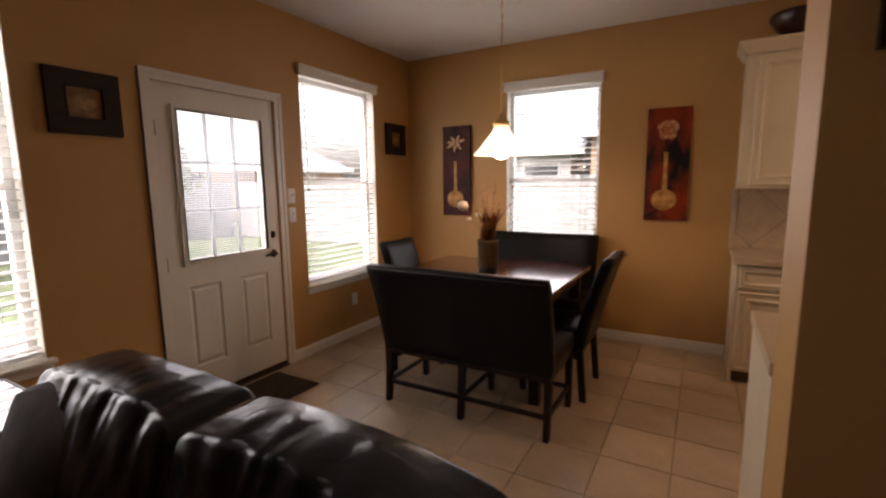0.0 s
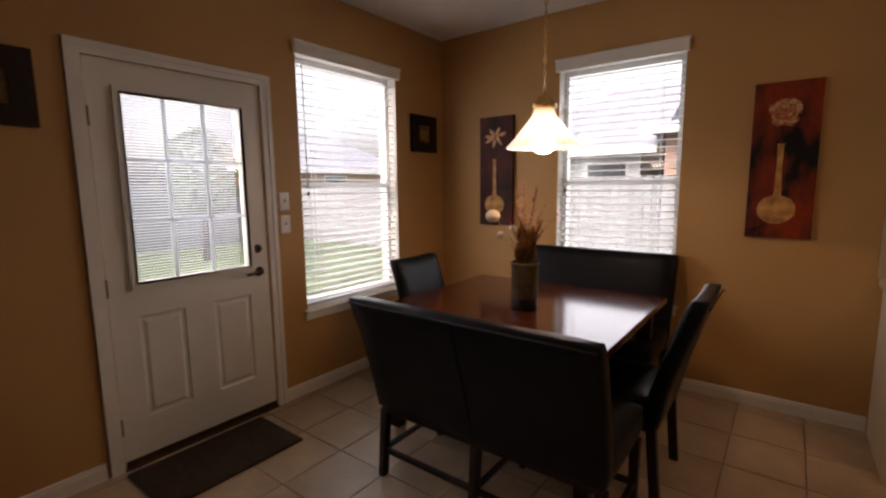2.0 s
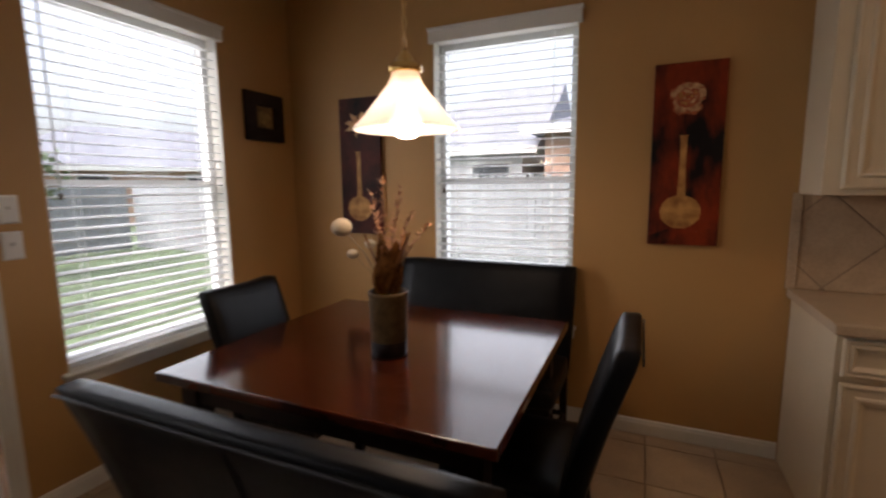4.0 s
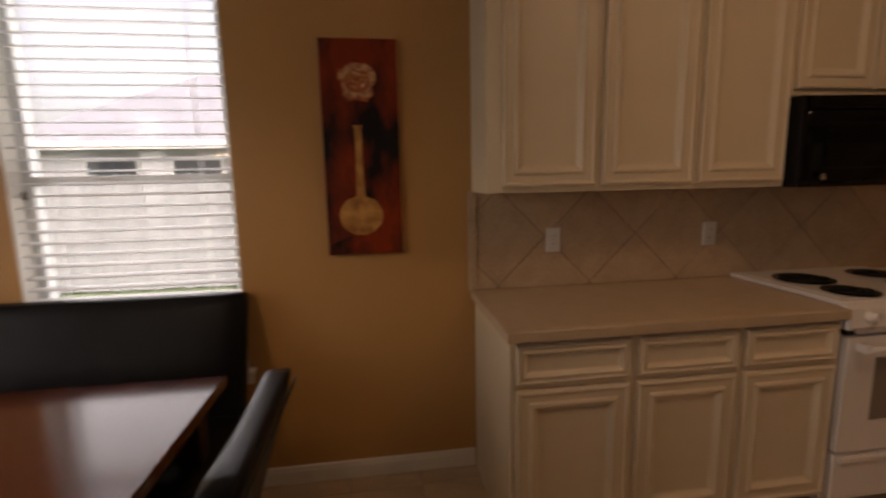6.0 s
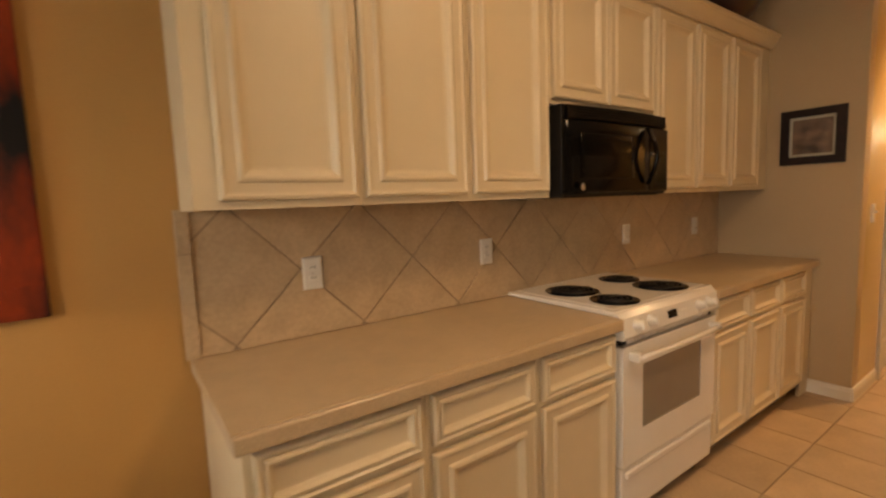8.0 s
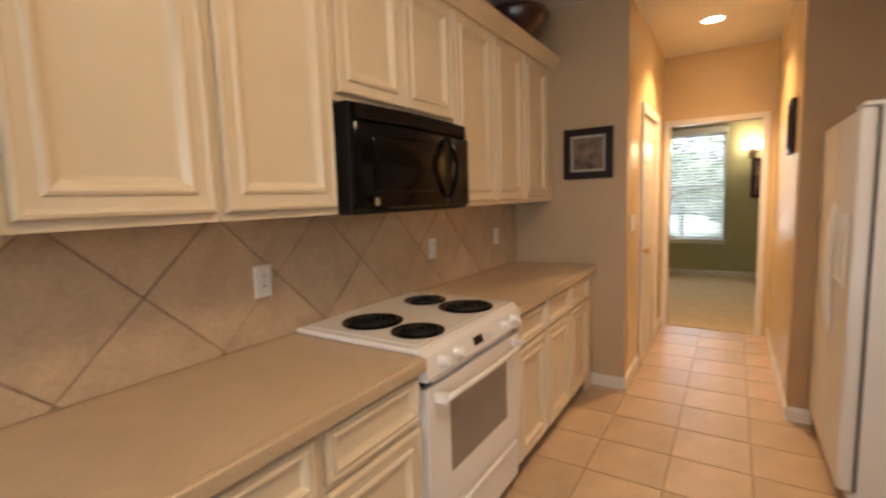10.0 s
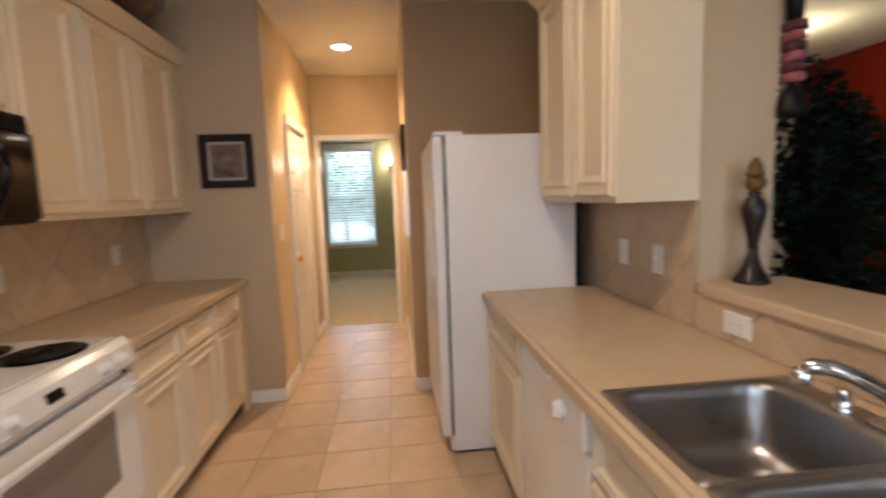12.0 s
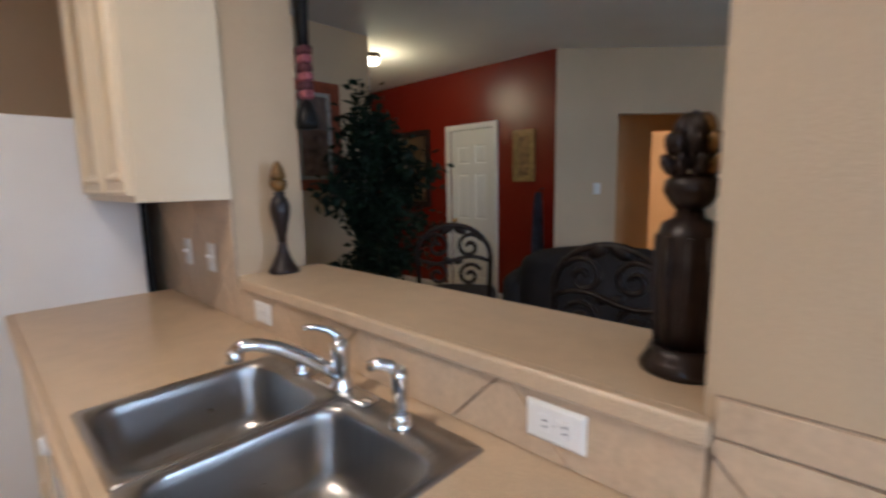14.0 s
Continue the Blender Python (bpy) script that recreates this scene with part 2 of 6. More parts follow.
M_GLASSTOP = mat("black_glass_tabletop", (0.03, 0.035, 0.04), 0.06, var=0.05, coat=0.6)
M_BLUECLOTH = mat("blue_grey_cloth", (0.05, 0.06, 0.09), 0.9, var=0.3, scale=12, bump=0.4)
M_GRASS = mat("lawn_grass", (0.10, 0.14, 0.07), 0.95, var=0.35, scale=2.5, fine=0.4, fine_scale=60, bump=0.8, bump_scale=60)
M_FENCE = mat("weathered_cedar", (0.27, 0.285, 0.30), 0.9, var=0.2, scale=6, stretch=(6, 6, 1), per_object=0.08)
M_ROOF = mat("grey_roof_shingle", (0.22, 0.23, 0.265), 0.95, var=0.2, scale=8, fine=0.4, fine_scale=60, bump=0.5, bump_scale=30)
M_BRICK = mat("pale_red_brick", (0.36, 0.23, 0.17), 0.9, var=0.2, scale=14)
M_SIDING = mat("pale_siding", (0.50, 0.51, 0.53), 0.8, var=0.05, scale=5)
M_DARKGLASS = mat("dark_window_glass", (0.04, 0.05, 0.06), 0.08, var=0.1)
M_GARDENLEAF = mat("garden_leaf", (0.12, 0.17, 0.09), 0.7, var=0.4, scale=3)
M_CONCRETE = mat("patio_concrete", (0.38, 0.36, 0.33), 0.9, var=0.1, scale=5, bump=0.3, bump_scale=70)

# ---- mesh helpers ----


def box(x0, y0, z0, x1, y1, z1, b=0.0, seg=2):
    bm = bmesh.new()
    bmesh.ops.create_cube(bm, size=1)
    bmesh.ops.scale(bm, vec=(x1 - x0, y1 - y0, z1 - z0), verts=bm.verts)
    bmesh.ops.translate(bm, vec=((x0 + x1) / 2, (y0 + y1) / 2, (z0 + z1) / 2), verts=bm.verts)
    if b:
        bmesh.ops.bevel(bm, geom=bm.edges[:], offset=b, segments=seg, profile=0.5, affect="EDGES")
    return bm


def moved(bm, m):
    bmesh.ops.transform(bm, matrix=m, verts=bm.verts)
    return bm


def joined(*bms):
    out = bmesh.new()
    for b in bms:
        tmp = bpy.data.meshes.new("tmp")
        b.to_mesh(tmp)
        out.from_mesh(tmp)
        bpy.data.meshes.remove(tmp)
        b.free()
    return out


def lathe(profile, n=24, cap=True):
    """A turned shape from (radius, height) pairs."""
    bm = bmesh.new()
    rings = [[bm.verts.new((r * math.cos(2 * math.pi * i / n), r * math.sin(2 * math.pi * i / n), z)) for i in range(n)] for r, z in profile]
    for a, b in zip(rings, rings[1:]):
        for i in range(n):
            bm.faces.new((a[i], a[(i + 1) % n], b[(i + 1) % n], b[i]))
    if cap:
        bm.faces.new(rings[0][::-1]), bm.faces.new(rings[-1])
    for f in bm.faces:
        f.smooth = len(f.verts) == 4
    return bm


def tube(points, r, n=8, taper=None):
    """A round bar along points; taper: the radius at the far end."""
    bm = bmesh.new()
    pts = [Vector(p) for p in points]
    rings, last = [], None
    for i, p in enumerate(pts):
        d = (pts[min(i + 1, len(pts) - 1)] - pts[max(i - 1, 0)]).normalized()
        u = d.orthogonal().normalized() if last is None else (last - d * last.dot(d)).normalized()
        last, v = u, d.cross(u)
        rr = r if taper is None else r + (taper - r) * i / (len(pts) - 1)
        rings.append([bm.verts.new(p + rr * (math.cos(2 * math.pi * k / n) * u + math.sin(2 * math.pi * k / n) * v)) for k in range(n)])
    for a, b in zip(rings, rings[1:]):
        for k in range(n):
            bm.faces.new((a[k], a[(k + 1) % n], b[(k + 1) % n], b[k])).smooth = True
    bm.faces.new(rings[0][::-1]), bm.faces.new(rings[-1])
    return bm


def loft_rect(w, h, profile, back=True):
    """A panel in the xz plane, front to -y: nested rectangles (inset, proud)."""
    bm = bmesh.new()
    rings = []
    for inset, proud in profile:
        rings.append([bm.verts.new(c) for c in ((inset, -proud, inset), (w - inset, -proud, inset), (w - inset, -proud, h - inset), (inset, -proud, h - inset))])
    for a, b in zip(rings, rings[1:]):
        for i in range(4):
            bm.faces.new((a[i], a[(i + 1) % 4], b[(i + 1) % 4], b[i]))
    bm.faces.new(rings[-1])
    if back:
        bm.faces.new(rings[0][::-1])
    return bm


def plate(u0, u1, v0, v1, th, holes=()):
    """A slab in the xz plane, front at y=0 facing -y, back at y=th, with rectangular holes (u0, u1, v0, v1) through it."""
    us = sorted({u0, u1, *[h[0] for h in holes], *[h[1] for h in holes]})
    vs = sorted({v0, v1, *[h[2] for h in holes], *[h[3] for h in holes]})
    us, vs = [u for u in us if u0 <= u <= u1], [v for v in vs if v0 <= v <= v1]

    def solid(i, j):
        if not (0 <= i < len(us) - 1 and 0 <= j < len(vs) - 1):
            return False
        u, v = (us[i] + us[i + 1]) / 2, (vs[j] + vs[j + 1]) / 2
        return not any(h[0] < u < h[1] and h[2] < v < h[3] for h in holes)

    bm = bmesh.new()
    cache = {}

    def vert(u, y, v):
        if (u, y, v) not in cache:
            cache[u, y, v] = bm.verts.new((u, y, v))
        return cache[u, y, v]

    for i in range(len(us) - 1):
        for j in range(len(vs) - 1):
            if not solid(i, j):
                continue
            a, b, c, d = us[i], us[i + 1], vs[j], vs[j + 1]
            bm.faces.new((vert(a, 0, c), vert(b, 0, c), vert(b, 0, d), vert(a, 0, d)))
            bm.faces.new((vert(a, th, c), vert(a, th, d), vert(b, th, d), vert(b, th, c)))
            for di, dj, p, q in ((-1, 0, (a, d), (a, c)), (1, 0, (b, c), (b, d)), (0, -1, (a, c), (b, c)), (0, 1, (b, d), (a, d))):
                if not solid(i + di, j + dj):
                    bm.faces.new((vert(p[0], 0, p[1]), vert(p[0], th, p[1]), vert(q[0], th, q[1]), vert(q[0], 0, q[1])))
    return bm


def blob(rx, ry, rz, n=3):
    bm = bmesh.new()
    bmesh.ops.create_icosphere(bm, subdivisions=n, radius=1)
    bmesh.ops.scale(bm, vec=(rx, ry, rz), verts=bm.verts)
    for f in bm.faces:
        f.smooth = True
    return bm


def prism(poly, th):
    """A flat piece in the xz plane from a polygon, front to -y, th thick."""
    bm = bmesh.new()
    f = [bm.verts.new((x, -th, z)) for x, z in poly]
    b = [bm.verts.new((x, 0, z)) for x, z in poly]
    bm.faces.new(f), bm.faces.new(b[::-1])
    for i in range(len(poly)):
        k = (i + 1) % len(poly)
        bm.faces.new((f[k], f[i], b[i], b[k]))
    bmesh.ops.recalc_face_normals(bm, faces=bm.faces[:])
    return bm


def soft_box(x0, y0, z0, x1, y1, z1, b, cuts=5, puff=0.0, lump=0.0, seed=0.0):
    """A padded block: rounded edges, swelling sides, small dents."""
    bm = box(x0, y0, z0, x1, y1, z1)
    bmesh.ops.subdivide_edges(bm, edges=bm.edges[:], cuts=cuts, use_grid_fill=True)
    c = Vector(((x0 + x1) / 2, (y0 + y1) / 2, (z0 + z1) / 2))
    half = Vector((x1 - x0, y1 - y0, z1 - z0)) / 2
    for v in bm.verts:
        d = v.co - c
        inner = Vector([max(-h + b, min(h - b, k)) for k, h in zip(d, half)])
        e = d - inner
        if e.length > 1e-6:
            d = inner + e.normalized() * min(b, max(abs(k) for k in e))
        u = Vector([k / h for k, h in zip(d, half)])
        for i in range(3):
            j, k = (i + 1) % 3, (i + 2) % 3
            d[i] += puff * u[i] * (1 - u[j] ** 2) * (1 - u[k] ** 2)
        v.co = c + d
        if lump:
            v.co += lump * noise.noise_vector(v.co * 7 + Vector((seed, seed, 0)))
    for f in bm.faces:
        f.smooth = True
    return bm


def obj(name, bm, material, smooth=False):
    me = bpy.data.meshes.new(name)
    if smooth:
        for f in bm.faces:
            f.smooth = True
    bm.to_mesh(me)
    bm.free()
    me.materials.append(material)
    return new(name, me)


def part(name, bm, material, parent, label=""):
    ob = obj(name, bm, material)
    ob.parent = parent
    return tagged(ob, label)


def piece(name, me, parent, loc, rz=0.0):
    """One more object on a shared mesh, under parent."""
    ob = new(name, me)
    ob.parent, ob.location, ob.rotation_euler = parent, loc, (0, 0, rz)
    return ob


def thing(name, label, category, m, group="", kind=""):
    ob = new(name)
    ob.empty_display_size = 0.1
    ob.matrix_world = m
    return tagged(ob, label, category, group, kind)


def setting(name, bm, material, label, category, m=None):
    ob = obj(name, bm, material)
    if m is not None:
        ob.matrix_world = m
    return tagged(ob, label, category, kind="structure")


def smoothed(bm):
    for f in bm.faces:
        f.smooth = True
    return bm


# ---- the plan ----
XW, YN, ZC = 0.70, 9.14, 2.76          # west wall, north wall, ceiling
XE, YH1, YH0, XH = 7.355, 8.31, 7.36, 9.26   # kitchen's end wall, hall's two walls, hall's end wall
YS = 6.39                              # south wall of the kitchen, kitchen side
YB = 6.10                              # the same wall, living room side
XP = 3.78                              # west end of the south wall
W1 = (7.56, 8.52, 0.60, 2.33)          # dining window in the west wall: y0, y1, z0, z1
W2 = (4.81, 5.765, 0.58, 2.33)         # living room window in the west wall
D1 = (6.397, 7.292, -0.01, 2.07)        # back door
W3 = (1.85, 2.735, 0.60, 2.33)         # dining window in the north wall: x0, x1, z0, z1
FARX = 12.75                           # far wall of the green room
WF = (7.80, 8.67, 0.61, 2.37)          # window in it

# ---- large structure ----
setting("wall_west", plate(-2.6, YN, 0, ZC, 0.16, (W1, W2, (D1[0], D1[1], 0, D1[3]))), M_WALL, "tan painted wall with windows and a back door", "wall", pose(XW, 0, 0, 0, 0, 90))
setting("wall_north", plate(XW - 0.16, XE, 0, ZC, 0.16, (W3,)), M_WALL, "tan painted wall with a blinded window", "wall", pose(0, YN, 0))
setting("wall_kitchen_end", box(XE, YH1, 0, XE + 0.12, YN + 0.16, ZC), M_WALL_DAY, "tan painted end wall of the kitchen, coloured as in daylight", "wall")
setting("wall_hall_north", plate(XE + 0.12, XH + 0.12, 0, ZC, 0.12, ((7.98, 8.74, 0, 2.06),)), M_WALL_WARM, "tan painted hall wall with a closet door, coloured as in lamplight", "wall", pose(0, YH1, 0))
setting("wall_hall_south", box(XE + 0.12, YH0 - 0.12, 0, XH + 0.12, YH0, ZC), M_WALL_WARM, "tan painted hall wall, coloured as in lamplight", "wall")
setting("wall_hall_end", plate(-YH1, -YH0, 0, ZC, 0.12, ((-8.245, -7.465, 0, 2.08),)), M_WALL_WARM, "tan painted wall with an open passage, coloured as in lamplight", "wall", pose(XH, 0, 0, 0, 0, -90))
setting("wall_fridge_alcove", box(XE, YB, 0, XE + 0.12, YH0, ZC), M_WALL_SHADE, "tan painted wall beside the fridge, coloured as in shade", "wall")
setting("wall_kitchen_south", plate(-XE, -XP, 0, ZC, YS - YB, ((-5.61, -4.0, 1.045, 2.45),)), M_WALL_DAY, "tan painted wall with a wide pass-through opening, coloured as in daylight", "wall", pose(0, YS, 0, 0, 0, 180))
setting("wall_pillar_end", joined(box(XP - 0.006, YB - 0.006, 0, XP, YS + 0.004, ZC), box(XP, YB - 0.006, 0, 3.985, YB, ZC)), M_WALL, "tan painted end of the kitchen wall", "wall")
setting("wall_living_east", box(XE, 4.36, 0, XE + 0.12, YB, ZC), M_LIVING, "beige painted living room wall", "wall")
setting("wall_foyer_north", box(XE + 0.12, 4.36, 0, 11.2, 4.48, ZC), M_LIVING, "beige painted foyer wall", "wall")
setting("wall_red", plate(-11.2, -6.36, 0, ZC, 0.12, ((-7.86, -7.17, 0, 2.06),)), M_RED, "dark red painted accent wall", "wall", pose(0, 2.72, 0, 0, 0, 180))
DIAG = pose(6.36, 2.72, 0, 0, 0, 225)   # the diagonal wall beside the red one
setting("wall_living_side", plate(0, 5.2, 0, ZC, 0.12, ((0.66, 1.445, 0, 2.10),)), M_LIVING, "beige painted diagonal wall with an open doorway", "wall", DIAG)
setting("wall_living_south", box(XW - 0.16, -2.72, 0, 11.2, -2.6, ZC), M_LIVING, "beige painted living room wall", "wall")
setting("wall_foyer_end", box(11.2, -2.72, 0, 11.32, 4.48, ZC), M_LIVING, "beige painted end wall", "wall")
setting("wall_back_passage", plate(-0.55, 5.0, 0, ZC, 0.1, ((1.62, 2.15, 0, 2.05),)), M_WALL, "tan painted passage wall with a lit opening", "wall", DIAG @ pose(0, 1.25, 0))
setting("wall_green_far", plate(-9.9, -5.6, 0, ZC, 0.14, ((-WF[1], -WF[0], WF[2], WF[3]),)), M_GREEN, "olive green painted wall with a window", "wall", pose(FARX, 0, 0, 0, 0, -90))
setting("wall_green_north", box(XH + 0.12, 9.9, 0, FARX + 0.14, 10.02, ZC), M_GREEN, "olive green painted wall", "wall")
setting("wall_green_south", box(XH + 0.12, 5.6, 0, FARX, 5.72, ZC), M_GREEN, "olive green painted wall", "wall")
setting("wall_green_near", plate(-9.9, -5.72, 0, ZC, 0.05, ((-8.32, -7.35, 0, 2.2),)), M_GREEN, "olive green painted wall", "wall", pose(XH + 0.122, 0, 0, 0, 0, -90))
setting("ceiling", box(XW - 0.16, -2.72, ZC, FARX + 0.2, 10.05, ZC + 0.1), M_CEIL, "white textured ceiling", "ceiling")
setting("floor", box(XW - 0.16, -2.72, -0.12, FARX + 0.2, 10.05, -0.008), M_GROUT, "tiled floor with brown grout", "floor")
setting("carpet_green_room", box(XH + 0.02, 5.6, -0.008, FARX, 9.9, 0.008), M_CARPET, "beige carpet", "carpet")
setting("carpet_living", box(XW, -2.6, -0.008, 11.2, 5.62, 0.006), M_CARPET, "beige carpet", "carpet")
# narrow ceiling band over the hall mouth and outside ground
setting("ground", box(-60, -40, -0.25, 70, 80, -0.15), M_GRASS, "green lawn", "ground")


def baseboard(a, b, face):
    """A skirting board from a to b along a wall; face: the way it looks."""
    (x0, y0), (x1, y1) = a, b
    n = Vector((*face, 0))
    d = Vector((x1 - x0, y1 - y0, 0))
    prof = ((0.0, 0.0), (0.013, 0.0), (0.013, 0.062), (0.009, 0.074), (0.009, 0.080), (0.004, 0.086), (0.0, 0.088))
    bm = bmesh.new()
    rings = [[bm.verts.new(Vector((px, py, z)) + n * o) for o, z in prof] for px, py in (a, b)]
    k = len(prof)
    for i in range(k):
        bm.faces.new((rings[0][i], rings[0][(i + 1) % k], rings[1][(i + 1) % k], rings[1][i]))
    bm.faces.new(rings[0][::-1]), bm.faces.new(rings[1])
    bmesh.ops.recalc_face_normals(bm, faces=bm.faces[:])
    setting("baseboard", bm, M_TRIM, "white painted baseboard", "baseboard")


for a, b, f in (((XW, 7.35), (XW, YN), (1, 0)), ((XW, 4.0), (XW, 6.32), (1, 0)), ((XW, YN), (3.79, YN), (0, -1)), ((XE, YH1), (XE, 8.57), (-1, 0)),
                ((XE, YH1), (7.90, YH1), (0, -1)), ((8.82, YH1), (XH, YH1), (0, -1)), ((XE, YH0), (XH, YH0), (0, 1)), ((XE, 7.24), (XE, YH0), (-1, 0)),
                ((FARX, 5.7), (FARX, 9.9), (-1, 0)), ((XH, 8.245), (XH, YH1), (-1, 0)), ((7.10, 2.72), (6.36, 2.72), (0, 1)), ((11.2, 2.72), (7.93, 2.72), (0, 1))):
    baseboard(a, b, f)


def casing(name, u0, u1, top, m, w=0.062):
    """Door trim round an opening: two legs and a head with a stepped profile."""
    bms = []
    for t, o in ((0.016, 0.0), (0.022, 0.034)):
        bms += [box(u0 - w, -t, 0, u0 - o, 0, top + (w if o == 0 else w) - 0.0), box(u1 + o, -t, 0, u1 + w, 0, top + w), box(u0 - o if o else u0 - 0.0, -t, top + o, u1 + o, 0, top + w)]
    setting(name, joined(*bms), M_TRIM, "white painted door trim", "trim", m)


def window(name, u0, u1, v0, v1, m, label, tilt=8.0):
    """A single-hung window in a wall opening with a sill, a valance and blinds. Local x along the wall, y outwards."""
    w = thing(name, label, "window", m, kind="structure")
    fr = 0.045
    part("window_frame", plate(u0, u1, v0, v1, 0.06, ((u0 + fr, u1 - fr, v0 + fr, (v0 + v1) / 2 - 0.02), (u0 + fr, u1 - fr, (v0 + v1) / 2 + 0.02, v1 - fr))), M_VINYL, w).location.y = 0.09
    for z0, z1 in ((v0 + fr, (v0 + v1) / 2 - 0.02), ((v0 + v1) / 2 + 0.02, v1 - fr)):
        pane = part("pane", box(u0 + fr, 0.118, z0, u1 - fr, 0.122, z1), M_PANE, w)
        pane.visible_shadow = False
    part("window_sill", joined(box(u0 - 0.03, -0.045, v0 - 0.022, u1 + 0.03, 0.09, v0, 0.006), box(u0 - 0.02, -0.014, v0 - 0.075, u1 + 0.02, 0.0, v0 - 0.022, 0.004)), M_TRIM, w)
    part("window_lining", plate(u0, u1, v0, v1, 0.086, ((u0 + 0.005, u1 - 0.005, v0 + 0.001, v1 - 0.005),)), M_TRIM, w).location.y = 0.003
    # valance with a returned lip
    blind = part("valance", joined(box(u0 - 0.02, -0.036, v1 - 0.02, u1 + 0.02, -0.004, v1 + 0.065, 0.006), box(u0 - 0.026, -0.042, v1 + 0.050, u1 + 0.026, -0.002, v1 + 0.070, 0.005)), M_TRIM, w, "white blind valance")
    pitch = 0.050
    n = int((v1 - v0 - 0.06) / pitch)
    sl = bmesh.new()
    hw, k = (u1 - u0) / 2 - 0.010, 4
    rows_ = []
    for j in range(k + 1):
        y = -0.025 + 0.05 * j / k
        z = 0.004 * (1 - (2 * j / k - 1) ** 2)
        rows_.append((sl.verts.new((-hw, y, z)), sl.verts.new((hw, y, z)), sl.verts.new((-hw, y, z - 0.0028)), sl.verts.new((hw, y, z - 0.0028))))
    for a, b in zip(rows_, rows_[1:]):
        sl.faces.new((a[0], a[1], b[1], b[0])), sl.faces.new((a[2], b[2], b[3], a[3]))
    a, b = rows_[0], rows_[-1]
    sl.faces.new((a[0], a[2], a[3], a[1])), sl.faces.new((b[0], b[1], b[3], b[2]))
    bmesh.ops.recalc_face_normals(sl, faces=sl.faces[:])
    me = bpy.data.meshes.new("slat")
    sl.to_mesh(me), sl.free()
    me.materials.append(M_BLIND)
    for i in range(n):
        s = piece("slat", me, w, ((u0 + u1) / 2, 0.045, v0 + 0.055 + pitch * i))
        s.rotation_euler = (radians(tilt + 1.5 * math.sin(i * 1.7)), radians(0.12 * math.sin(i * 2.3)), 0)
    part("bottom_rail", box(u0 + 0.008, 0.020, v0 + 0.012, u1 - 0.008, 0.070, v0 + 0.034, 0.004), M_BLIND, w)
    for u in (u0 + 0.14, u1 - 0.14):
        for y in (0.021, 0.069):
            part("ladder_cord", box(u - 0.0012, y - 0.0012, v0 + 0.02, u + 0.0012, y + 0.0012, v1), M_BLIND, w)
    part("tilt_wand", tube(((u0 + 0.06, 0.012, v1 - 0.05), (u0 + 0.062, 0.010, (v0 + v1) / 2 - 0.03)), 0.004, 6), M_BLIND, w)
    part("cord_tassel", lathe(((0.004, 0), (0.009, 0.004), (0.011, 0.022), (0.004, 0.034)), 10), M_BRONZE, w).location = (u0 + 0.062, 0.010, (v0 + v1) / 2 - 0.075)
    return w


window("window_1", *W1, pose(XW, 0, 0, 0, 0, 90), "white window with half-open horizontal blinds")
window("window_2", *W2, pose(XW, 0, 0, 0, 0, 90), "white window with half-open horizontal blinds beside the sofa")
window("window_3", *W3, pose(0, YN, 0), "white window with half-open horizontal blinds behind the bench")
window("window_4", -WF[1], -WF[0], WF[2], WF[3], pose(FARX, 0, 0, 0, 0, -90), "white blinded window in the green room", 36.0)


